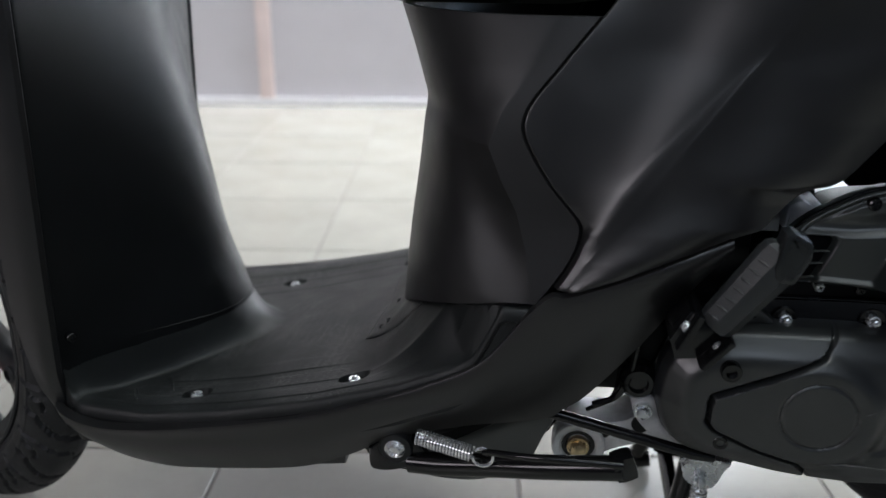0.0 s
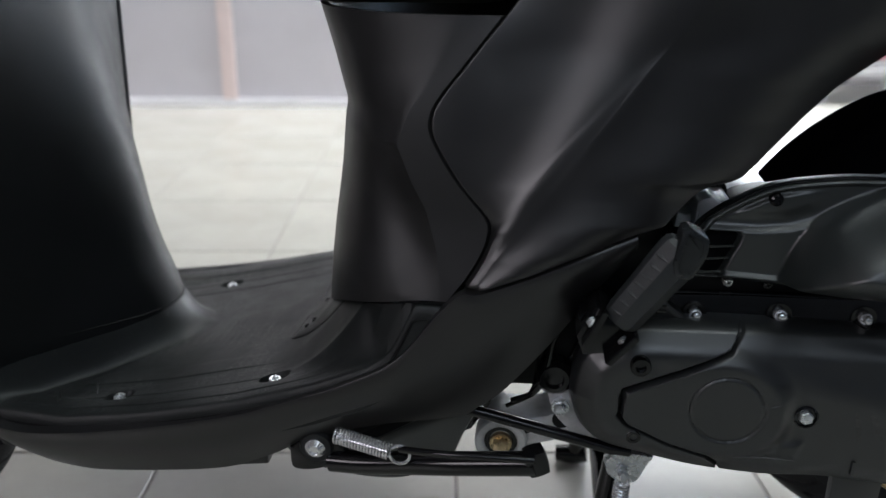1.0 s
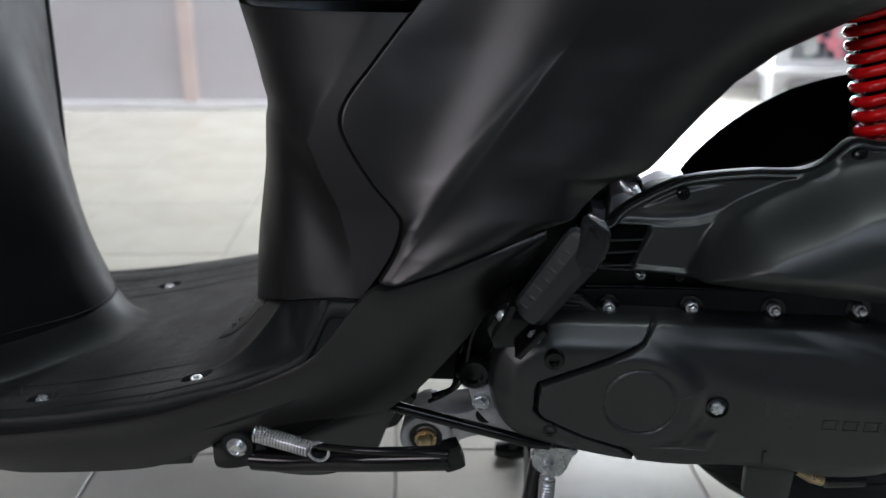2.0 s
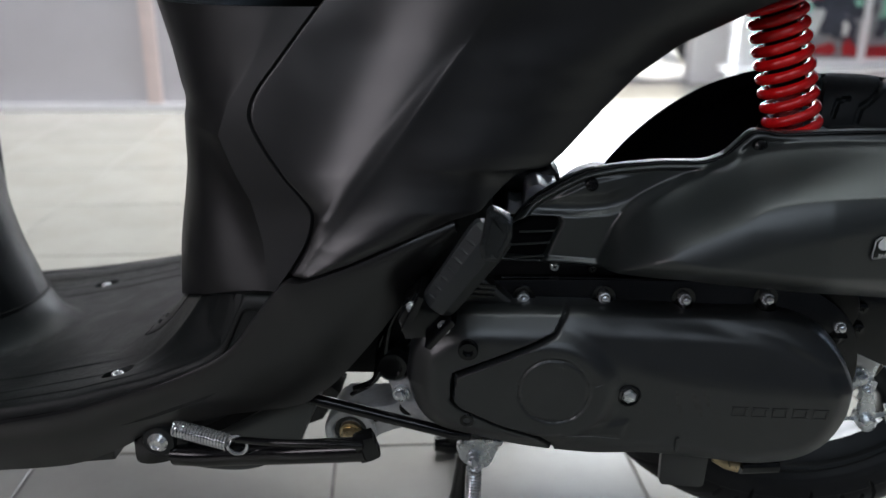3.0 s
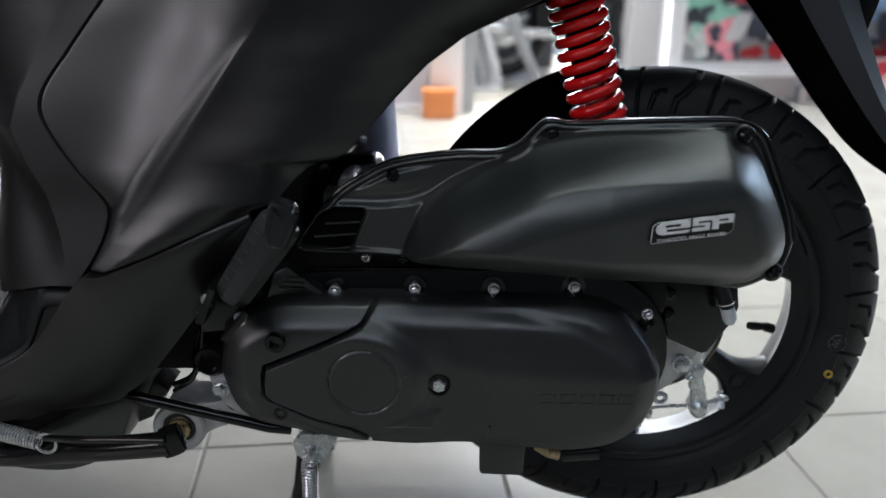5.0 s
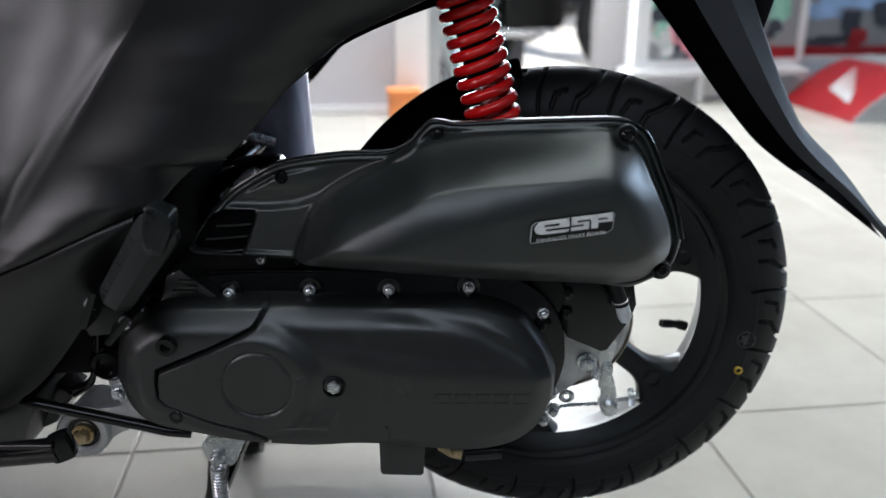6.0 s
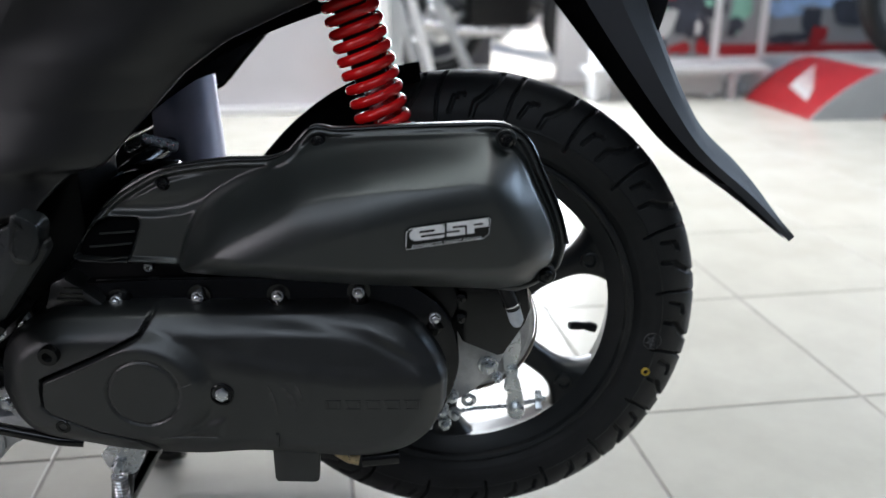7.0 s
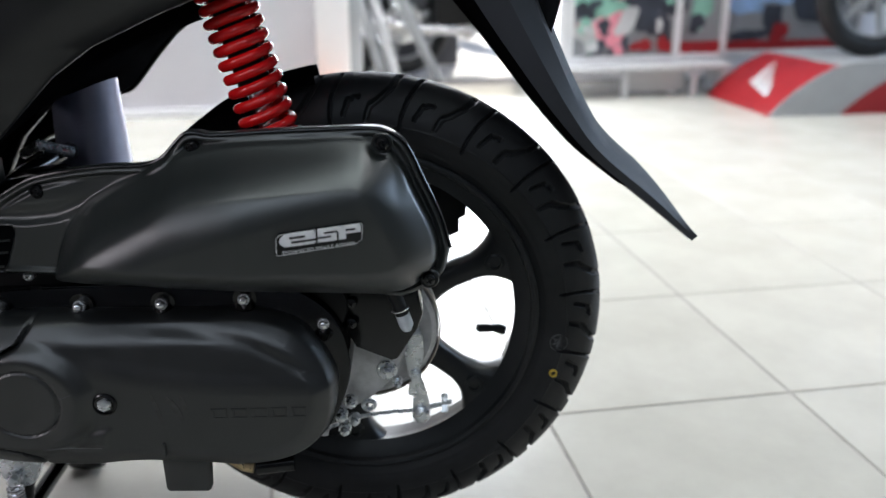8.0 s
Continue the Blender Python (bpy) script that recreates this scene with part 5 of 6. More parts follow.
part("frame_line", badge_shape([p for p in inset_ring(np.array(badge_pts), 0.0008)], 0.0018, 0.0006), SILVER, badge)
part("field", badge_shape([p for p in inset_ring(np.array(badge_pts), 0.0014)], 0.0021, 0.0006), BLACK, badge)
lean = lambda a, b: (0.2575 + 0.0640 * a, 0.4355 + 0.0180 * b + 0.0052 * a)
left_field = [lean(0.13 - 0.10 * math.sin(q), 0.65 + 0.29 * math.cos(q)) for q in np.linspace(0, math.pi, 15)] + [lean(0.43, 0.36), lean(0.455, 0.44), lean(0.455, 0.86), lean(0.42, 0.94)]
part("silver_field", badge_shape(left_field, 0.0025, 0.0006), SILVER, badge, "silver foil field")
right_field = [lean(0.475, 0.37), lean(0.95, 0.37), lean(0.985, 0.46), lean(0.985, 0.90), lean(0.95, 0.985), lean(0.475, 0.985)]
part("silver_field", badge_shape(right_field, 0.0025, 0.0006), SILVER, badge, "silver foil field")
for a in ((0.15, 0.33, 0.70, 0.79), (0.17, 0.46, 0.50, 0.585), (0.455, 0.475, 0.37, 0.99),
          (0.55, 0.71, 0.735, 0.805), (0.475, 0.63, 0.545, 0.615), (0.70, 0.72, 0.37, 0.735), (0.805, 0.915, 0.735, 0.805), (0.81, 0.99, 0.37, 0.60)):
    part("dark_bar", badge_shape(slanted(*a), 0.0029, 0.0005), BLACK, badge)
fc = bpy.data.curves.new("lettering", "FONT")
fc.body, fc.size, fc.align_x, fc.align_y = "ENHANCED SMART POWER", 0.0058, "CENTER", "CENTER"
fc.extrude, fc.space_character = 0.0002, 1.06
tmp = new("lettering_curve", fc)
bpy.context.view_layer.update()
txt = bpy.data.meshes.new_from_object(tmp)
bpy.data.objects.remove(tmp)
wid = max(v.co.x for v in txt.vertices) - min(v.co.x for v in txt.vertices)
for v in txt.vertices:
    px = v.co.x * 0.0545 / wid
    x, z = 0.2885 + px, 0.4400 + v.co.y * 0.70 + px * 0.080
    v.co = Vector((x, badge_y(x, z, 0.0026 + v.co.z), z))
txt.materials.append(SILVER)
letters = new("lettering", txt)
letters.parent = badge

# ---- rear suspension, brake, fenders ----
S_TOP, S_LOW = Vector((0.176, -0.110, 0.722)), Vector((0.2395, -0.110, 0.488))
s_ax = (S_LOW - S_TOP).normalized()
shock = part("rear_shock", tube([S_TOP, S_TOP + (S_LOW - S_TOP) * 0.55, S_TOP + (S_LOW - S_TOP) * 0.56, S_LOW], [0.0135, 0.0135, 0.0100, 0.0100], 16), CHROME, scooter, "rear shock absorber with red coil spring")
part("damper_body", tube([S_TOP + (S_LOW - S_TOP) * -0.02, S_TOP + (S_LOW - S_TOP) * 0.76], 0.0148, 18), DARK, shock)
sx = s_ax.cross(Vector((0, 1, 0))).normalized()
sy = s_ax.cross(sx)
pts = []
turns, length = 20.0, (S_LOW - S_TOP).length - 0.012
for k in range(int(turns * 24) + 1):
    t = k / (turns * 24)
    a = 2 * math.pi * turns * t
    prog = t * 0.90 + 0.10 * t ** 3
    pts.append(S_TOP + s_ax * (length * prog + 0.004) + 0.0213 * (sx * math.cos(a) + sy * math.sin(a)))
part("coil_spring", tube(pts, 0.0046, 12), RED, shock, "glossy red coil spring")
part("spring_seat", lathe([(0.006, 0), (0.027, 0), (0.027, 0.004), (0.006, 0.006)], S_LOW - s_ax * 0.008, -s_ax, 28), DARK, shock)
part("engine_top", plate([(0.046, 0.415), (0.062, 0.426), (0.090, 0.435), (0.122, 0.4405), (0.150, 0.440), (0.172, 0.432), (0.172, 0.415)], 0.05, -0.060, 0.006, 60), ALLOY, scooter, "smooth pale metal engine top")
part("bright_bracket", plate([(-0.002, 0.43), (-0.0005, 0.4505), (0.003, 0.4535), (0.011, 0.4560), (0.017, 0.4530), (0.028, 0.4520), (0.028, 0.43)], -0.095, -0.138, 0.003, 40), ALLOY, scooter, "bright metal bracket")
part("bracket_tip", plate([(-0.017, 0.424), (-0.0155, 0.4380), (-0.008, 0.4365), (-0.003, 0.4375), (-0.003, 0.424)], -0.10, -0.129, 0.002), ALLOY, scooter, "bright metal bracket")
part("intake_pipe", tube([(-0.004, 0.10, 0.36), (-0.003, 0.10, 0.43), (-0.004, 0.10, 0.50), (-0.002, 0.095, 0.60)], [0.041, 0.0395, 0.0365, 0.034], 40), GREYPIPE, scooter, "smooth grey metal pipe beside the engine")
part("engine_shroud", plate([(-0.040, 0.40), (-0.037, 0.434), (-0.030, 0.446), (-0.017, 0.454), (0.004, 0.4585), (0.026, 0.459), (0.033, 0.452), (0.036, 0.42), (0.030, 0.40)], -0.05, -0.094, 0.004, 50), BLACK, scooter, "gloss black engine shroud")
part("pipe_clamp", tube([(-0.045, 0.02, 0.455), (-0.02, 0.0, 0.468), (0.005, 0.02, 0.455)], 0.006, 10), ZINC, scooter, "bright hose clamp")
part("rubber_hose", tube(curve_through([(-0.05, -0.06, 0.40), (-0.035, -0.05, 0.435), (-0.015, 0.0, 0.450), (-0.01, 0.05, 0.45)], 20), 0.010, 14), BLACK, scooter, "black rubber intake hose")


def arc_shell(r0, r1, a0, a1, y0, y1, dip, n=30):
    """A fender that follows the rear wheel."""
    P = []
    for a in np.linspace(radians(a0), radians(a1), n):
        row = []
        for t in np.linspace(-1, 1, 13):
            y = y0 + (y1 - y0) * (t + 1) / 2
            f = (a - radians(a0)) / radians(a1 - a0)
            y *= 0.42 + 0.58 * step(0, 0.3, f)
            r = r0 + (r1 - r0) * f - dip * t ** 8 * (0.22 + 0.78 * step(0.05, 0.35, f))
            row.append((RW.x + r * math.cos(a), y, RW.z + r * math.sin(a)))
        P.append(row)
    P = np.array(P)
    c = np.array((RW.x, 0, RW.z))
    d = P - c
    d[:, :, 1] = 0
    d /= np.linalg.norm(d, axis=2)[:, :, None]
    return add_grid(bmesh.new(), P, P + d * 0.003)


# the shade under this fender is part of its near-black colour
part("inner_fender", arc_shell(0.2645, 0.266, 100, 165, -0.062, 0.062, 0.055), DEEP, scooter, "black inner fender over the rear tyre, shade in its colour")

# underside of the tail between the side covers, its shade painted near black
IN_X = (-0.039, 0.019, 0.066, 0.088, 0.129, 0.198, 0.25, 0.36)
IN_Z = (0.500, 0.521, 0.540, 0.563, 0.578, 0.600, 0.630, 0.675)
P = []
for k, t in enumerate(np.linspace(0, 1, 44)):
    z0 = 0.475 + 0.20 * t
    xr, yr = table(REAR_Z, REAR_X, z0) - 0.004, table(REAR_Z, REAR_Y, z0) - 0.006
    xi = -0.035 + 0.415 * t
    zi = table(IN_X, IN_Z, xi)
    row = []
    for s in np.linspace(-1, 1, 25):
        e = step(0.0, 1.0, abs(s))
        row.append((xi + (xr - xi) * e, yr * s, zi + 0.004 + (z0 - zi) * e))
    P.append(row)
part("tail_underside", add_grid(bmesh.new(), np.array(P), np.array((-0.002, 0, 0.004))), DEEP, scooter, "black underside of the tail, shade in its colour")

# long rear fender
RF_RIDGE = [(0.316, -0.042, 0.72), (0.382, -0.042, 0.652), (0.412, -0.042, 0.6065), (0.458, -0.042, 0.5455), (0.500, -0.042, 0.494), (0.538, -0.043, 0.4555), (0.597, -0.045, 0.411), (0.658, -0.026, 0.3625)]
RF_FAR = [(0.300, 0.066, 0.71), (0.368, 0.064, 0.648), (0.407, 0.063, 0.6045), (0.458, 0.062, 0.543), (0.500, 0.060, 0.491), (0.545, 0.058, 0.444), (0.605, 0.020, 0.402), (0.658, -0.016, 0.3612)]
RF_OUT = [(0.400, -0.050, 0.74), (0.455, -0.055, 0.675), (0.473, -0.056, 0.622), (0.500, -0.057, 0.562), (0.524, -0.057, 0.514), (0.550, -0.056, 0.474), (0.616, -0.036, 0.416), (0.6635, -0.026, 0.3680)]
A0, B, C = (curve_through(v, 60) for v in (RF_RIDGE, RF_FAR, RF_OUT))
A = A0 + np.linspace(1, 0, 60)[:, None] ** 0.8 * np.array((0.012, -0.005, 0.006))
P, L = [], []
for k in range(60):
    f = min(1, (59 - k) / 14)
    back = np.array((0.010, 0, 0.006)) * f
    crest = A[k] * 0.45 + C[k] * 0.55 + np.array((0, -0.006 * f, 0))
    rim2 = C[k] + np.array((0, 0.012 * f, 0))
    far2 = rim2 * np.array((1, -1, 1))
    P.append([A[k] * (1 - t) + crest * t for t in np.linspace(0, 1, 5)] + [crest * (1 - t) + rim2 * t for t in np.linspace(0.2, 1, 5)] +
             [rim2 * (1 - t) + far2 * t + back * math.sin(math.pi * t) for t in np.linspace(0.12, 0.88, 7)] +
             [far2 * (1 - t) + B[k] * t for t in np.linspace(0, 1, 5)])
    inner = A0[k] + np.array((0, 0.016 * f, 0))
    L.append([A[k] * (1 - t) + inner * t for t in np.linspace(0, 1, 5)] + [inner * (1 - t) + B[k] * t + np.array((0.012 * f, 0, 0.008 * f)) * math.sin(math.pi * t) for t in np.linspace(0.1, 1, 10)])
fender = part("rear_fender", add_grid(bmesh.new(), np.array(P)), FENDERSKIN, scooter, "long black plastic rear fender pointing down", 22)
# near-black sheet paints the fender's inner side as shaded
part("fender_shade", add_grid(bmesh.new(), np.array(L[:47]), np.array((0.003, 0, 0.003))), DEEP, fender, "black inner face with shade in its colour")
part("plate_bracket", plate([(0.470, 0.72), (0.462, 0.655), (0.487, 0.590), (0.4955, 0.572), (0.503, 0.60), (0.515, 0.66), (0.52, 0.72)], 0.03, -0.035, 0.004), BLACK, scooter, "black plate bracket")

part("wheel_guard", plate([(0.385, 0.41), (0.418, 0.392), (0.423, 0.384), (0.421, 0.370), (0.414, 0.366), (0.414, 0.350), (0.398, 0.343), (0.375, 0.35), (0.36, 0.40)], 0.075, 0.05, 0.004), DARK, scooter, "black guard plate beyond the rear wheel")

# drum brake and lever
drum = part("brake_panel", lathe([(0.0, 0.018), (0.022, 0.018), (0.030, 0.010), (0.060, 0.006), (0.068, 0.008), (0.0735, 0.004), (0.0755, -0.004), (0.0755, -0.03), (0, -0.03)], RW + Vector((0, -0.058, 0)), (0, -1, 0), 64), CAST, scooter, "cast aluminium brake panel")
part("drum_edge", lathe([(0.0762, -0.006), (0.0775, -0.006), (0.0775, 0.002), (0.0762, 0.003)], RW + Vector((0, -0.060, 0)), (0, -1, 0), 64), PALE, drum)
part("gearcase", plate([(0.262, 0.300), (0.280, 0.322), (0.330, 0.318), (0.352, 0.300), (0.345, 0.262), (0.315, 0.228), (0.278, 0.214), (0.262, 0.236)], -0.05, -0.112, 0.006, 80), CAST, drum, "rough cast gear case")
lever = part("brake_lever", plate([(0.349, 0.288), (0.366, 0.286), (0.3700, 0.262), (0.3660, 0.238), (0.372, 0.215), (0.376, 0.190), (0.368, 0.183), (0.359, 0.187), (0.358, 0.212), (0.353, 0.240), (0.350, 0.262)], -0.068, -0.076, 0.0012, 90), ZINC, scooter, "zinc plated brake lever")
part("lever_bend", block(pose(0.3605, -0.078, 0.228, 0, 8), 0.011, 0.010, 0.026, 0.002), ZINC, lever)
part("adjuster_nut", lathe([(0.0, -0.012), (0.0095, -0.012), (0.0095, 0.008), (0.006, 0.011), (0, 0.011)], (0.367, -0.072, 0.190), segs=24), ZINC, lever, "round zinc cable joint")
bm = tube([(0.372, -0.070, 0.1935), (0.400, -0.068, 0.199)], 0.0028, 8)
for a in (-0.7, 0.7):
    add_block(bm, Matrix.Translation((0.392, -0.068, 0.197)) @ Matrix.Rotation(a, 4, "X"), 0.007, 0.004, 0.020, 0.001)
part("wing_nut", bm, ZINC, lever)
part("brake_cable", tube(curve_through([(0.362, -0.072, 0.192), (0.320, -0.08, 0.1935), (0.285, -0.10, 0.196), (0.24, -0.14, 0.197)], 24), 0.0021, 8), ZINC, scooter, "thin bright brake cable")
part("cable_boot", tube([(0.245, -0.172, 0.198), (0.210, -0.175, 0.1965)], 0.0085, 14), BLACK, scooter, "black cable sleeve")
part("cable_ferrule", tube([(0.208, -0.1755, 0.1965), (0.198, -0.175, 0.1985), (0.186, -0.172, 0.203)], [0.0068, 0.0066, 0.005], 14), BRASS, scooter, "yellow zinc cable ferrule")
for x, y, z, r in ((0.333, -0.113, 0.262, 0.0080), (0.297, -0.125, 0.234, 0.0052), (0.287, -0.13, 0.222, 0.0055), (0.300, -0.125, 0.214, 0.0048), (0.290, -0.128, 0.205, 0.005), (0.343, -0.112, 0.248, 0.004)):
    bolt("hex_bolt", (x, y, z), r, ZINC, drum, high=0.008)
part("cable_ring", tube([(0.314 + 0.0055 * math.cos(a), -0.118, 0.226 + 0.005 * math.sin(a)) for a in np.linspace(0, 2 * math.pi, 21)[:-1]], 0.0024, 8, True), ZINC, drum)
cover_box = part("rear_cover", plate([(0.290, 0.372), (0.362, 0.3765), (0.369, 0.340), (0.3645, 0.325), (0.345, 0.2935), (0.3385, 0.2915), (0.306, 0.306), (0.296, 0.326)], -0.10, -0.152, 0.004), BLACK, scooter, "gloss black plastic cover behind the engine")
for x, z in ((0.303, 0.353), (0.303, 0.333)):
    bolt("screw", (x, -0.154, z), 0.0058, BLACK, cover_box, head="cross", high=0.004)
part("drain_hose", tube([(0.340, -0.170, 0.374), (0.347, -0.172, 0.358), (0.351, -0.172, 0.346)], 0.0062, 14), RUBBER, scooter, "black rubber drain hose")
part("drain_cap", tube([(0.350, -0.172, 0.349), (0.3535, -0.172, 0.338), (0.354, -0.172, 0.333)], [0.0066, 0.0066, 0.004], 14), CLEARTUBE, scooter, "clear plastic drain plug")
part("hose_clip", tube([(0.348 + 0.0072 * math.cos(a), -0.172 + 0.0072 * math.sin(a), 0.3535 + 0.002 * math.cos(a)) for a in np.linspace(0, 2 * math.pi, 21)[:-1]], 0.0009, 6, True), CHROME, scooter, "bright wire clip")

# ---- foot peg ----
lowp, topp = Vector((-0.0720, -0.250, 0.3840)), Vector((-0.0265, -0.252, 0.4500))
pa = (topp - lowp).normalized()
side = Vector((0, 1, 0)).cross(pa).normalized()
rows = []
for t, wa, wb in ((0.0, 0.0125, 0.013), (0.03, 0.014, 0.0145), (0.10, 0.0150, 0.0155), (0.55, 0.0165, 0.0165), (0.86, 0.0178, 0.017), (0.95, 0.0170, 0.016), (1.0, 0.0140, 0.013)):
    c = lowp + (topp - lowp) * t
    ring = []
    for a in np.linspace(0, 2 * math.pi, 25)[:-1] + math.pi / 8:
        ca, sa = math.cos(a), math.sin(a)
        k = max(abs(ca), abs(sa), (abs(ca) + abs(sa)) / 1.35)
        ring.append(c + side * (wa * ca / k) + Vector((0, 1, 0)) * (wb * sa / k))
    rows.append(ring)
bm = add_grid(bmesh.new(), np.array([[tuple(v) for v in r] for r in rows]).transpose(1, 0, 2), None, True)
bmesh.ops.holes_fill(bm, edges=[e for e in bm.edges if e.is_boundary], sides=0)
peg = part("foot_peg", bm, PEG, scooter, "folded passenger foot peg with ribbed rubber", 28)
for k in range(7):
    t = 0.10 + 0.115 * k
    wa, wb = 0.0150 + 0.003 * t, 0.0155 + 0.0015 * t
    c = lowp + (topp - lowp) * t
    knob = [c - side * (wa * p) - Vector((0, wb * (1.34 - p), 0)) + pa * (0.004 * (0.7 - p)) for p in (0.44, 0.58, 0.72, 0.86)]
    part("rib", tube(knob, [0.0006, 0.0013, 0.0013, 0.0006], 8), PEG, peg)
fcx = [(-0.0335, 0.4670), (-0.0290, 0.4690), (-0.0165, 0.4635), (-0.0138, 0.4595), (-0.0138, 0.4500), (-0.0150, 0.4460), (-0.0222, 0.4310), (-0.0255, 0.4285), (-0.0340, 0.4300), (-0.0370, 0.4330), (-0.0388, 0.4410), (-0.0380, 0.4450)]
part("end_face", plate(fcx, -0.25, -0.2705, 0.0028, 0, (0.0045, 0.0005)), PEGFACE, peg, "smooth rubber end face")
br = part("peg_bracket", plate([(-0.104, 0.368), (-0.090, 0.394), (-0.074, 0.384), (-0.062, 0.373), (-0.080, 0.353), (-0.098, 0.351)], -0.20, -0.248, 0.002), BLACK, peg, "gloss black folding bracket")
part("bracket_ear", plate([(-0.100, 0.366), (-0.086, 0.396), (-0.081, 0.394), (-0.093, 0.364)], -0.21, -0.262, 0.001), BLACK, peg)
part("bracket_ear", plate([(-0.081, 0.352), (-0.060, 0.377), (-0.056, 0.373), (-0.076, 0.349)], -0.21, -0.262, 0.001), BLACK, peg)
for x, y, z in ((-0.0915, -0.252, 0.381), (-0.0655, -0.252, 0.3655)):
    bolt("pivot_pin", (x, y, z), 0.0034, ZINC, br, (0.45, -0.8, -0.3), high=0.006, label="bright pivot pin")
part("peg_mount", tube([(-0.095, -0.16, 0.372), (-0.088, -0.235, 0.374)], 0.013, 14), BLACK, br)

# ---- side stand ----
stand = part("side_stand", tube(curve_through([(-0.322, -0.205, 0.202), (-0.290, -0.212, 0.207), (-0.250, -0.224, 0.2185), (-0.200, -0.242, 0.2345), (-0.130, -0.258, 0.252)], 24), 0.0108, 18), BLACK, scooter, "gloss black folded side stand")
part("stand_foot", block(pose(-0.131, -0.257, 0.2545, 0, -18, 12), 0.020, 0.019, 0.024, 0.007), BLACK, stand)
part("stand_arm", tube(curve_through([(-0.250, -0.238, 0.242), (-0.21, -0.258, 0.254), (-0.16, -0.266, 0.260), (-0.132, -0.269, 0.262)], 20), 0.0032, 10), BLACK, stand)
pv = part("stand_pivot", plate([(-0.362, 0.214), (-0.345, 0.226), (-0.318, 0.226), (-0.306, 0.212), (-0.315, 0.200), (-0.342, 0.190), (-0.360, 0.192)], -0.12, -0.208, 0.004, 60), BLACK, stand, "black stand pivot bracket")
part("pivot_cup", lathe([(0.0165, -0.02), (0.0165, 0.002), (0.0145, 0.005), (0, 0.005)], (-0.335, -0.206, 0.218), segs=32), RUBBER, stand)
part("pivot_bolt", lathe([(0.0098, -0.002), (0.0098, 0.001), (0.0055, 0.0055), (0.0045, 0.0055), (0.004, 0.003), (0, 0.003)], (-0.3355, -0.2115, 0.218), segs=32), CHROME, stand, "bright pivot bolt")
a, b = Vector((-0.312, -0.224, 0.2425)), Vector((-0.2605, -0.230, 0.2335))
ax = (b - a).normalized()
p1 = ax.cross(Vector((0, 1, 0))).normalized()
p2 = ax.cross(p1)
pts = [a + (b - a) * (k / 288) + 0.0072 * (p1 * math.cos(k * 0.3927) + p2 * math.sin(k * 0.3927)) for k in range(289)]
part("stand_spring", tube(pts, 0.00108, 7), CHROME, stand, "bright steel return spring")
part("spring_hook", tube([(-0.2505 + 0.0090 * math.cos(t), -0.2380, 0.2365 + 0.0090 * math.sin(t)) for t in np.linspace(-3.0, 2.4, 26)], 0.0016, 8), CHROME, stand)
part("under_cover", plate([(-0.372, 0.196), (-0.360, 0.183), (-0.32, 0.174), (-0.29, 0.1705), (-0.262, 0.172), (-0.238, 0.180), (-0.215, 0.192), (-0.200, 0.225), (-0.19, 0.258), (-0.30, 0.25), (-0.390, 0.222)], -0.10, -0.185, 0.004, 70), PLASTIC, scooter, "black plastic under cover")

# ---- centre stand ----
cstand = part("centre_stand", tube([(-0.045, -0.12, 0.168), (-0.045, 0.12, 0.168)], 0.011, 14), BLACK, scooter, "black centre stand standing on the floor")
for sgn in (-1, 1):
    part("leg", tube([(-0.045, sgn * 0.098, 0.170), (-0.055, sgn * 0.100, 0.10), (-0.075, sgn * 0.118, 0.022)], [0.012, 0.011, 0.010], 14), BLACK, cstand)
    part("foot", tube([(-0.100, sgn * 0.120, 0.013), (-0.078, sgn * 0.119, 0.0135), (-0.058, sgn * 0.118, 0.016)], [0.010, 0.0135, 0.011], 14), BLACK, cstand)
part("stand_gusset", tube([(-0.085, 0.06, 0.18), (-0.045, 0.075, 0.06)], 0.010, 10), BLACK, cstand)
part("cross_tube", tube([(-0.055, -0.100, 0.09), (-0.055, 0.100, 0.09)], 0.009, 12), BLACK, cstand)
part("spring_anchor", plate([(-0.060, 0.168), (-0.052, 0.176), (-0.030, 0.178), (-0.012, 0.178), (-0.018, 0.166), (-0.026, 0.148), (-0.036, 0.144), (-0.054, 0.152)], -0.112, -0.124, 0.002, 50), ZINC, cstand, "zinc plated spring anchor")
part("anchor_tab", block(pose(-0.036, -0.118, 0.1795), 0.028, 0.022, 0.006, 0.002), ZINC, cstand)
bolt("hex_bolt", (-0.042, -0.128, 0.158), 0.0062, ZINC, cstand, high=0.009)
a, b = Vector((-0.0415, -0.131, 0.150)), Vector((-0.0425, -0.126, 0.055))
pts = [a + (b - a) * (k / 400) + 0.0072 * Vector((math.cos(k * 0.3927), math.sin(k * 0.3927), 0)) for k in range(401)]
part("stand_spring", tube(pts, 0.0013, 7), CHROME, cstand, "bright steel return spring")


# ---- behind the scooter: display stands and other motorcycles ----
def up_from(u, v, turn=0.0):
    return Matrix.Translation(W(u, v, 0)) @ Matrix.Rotation(SHOP + turn, 4, "Z")


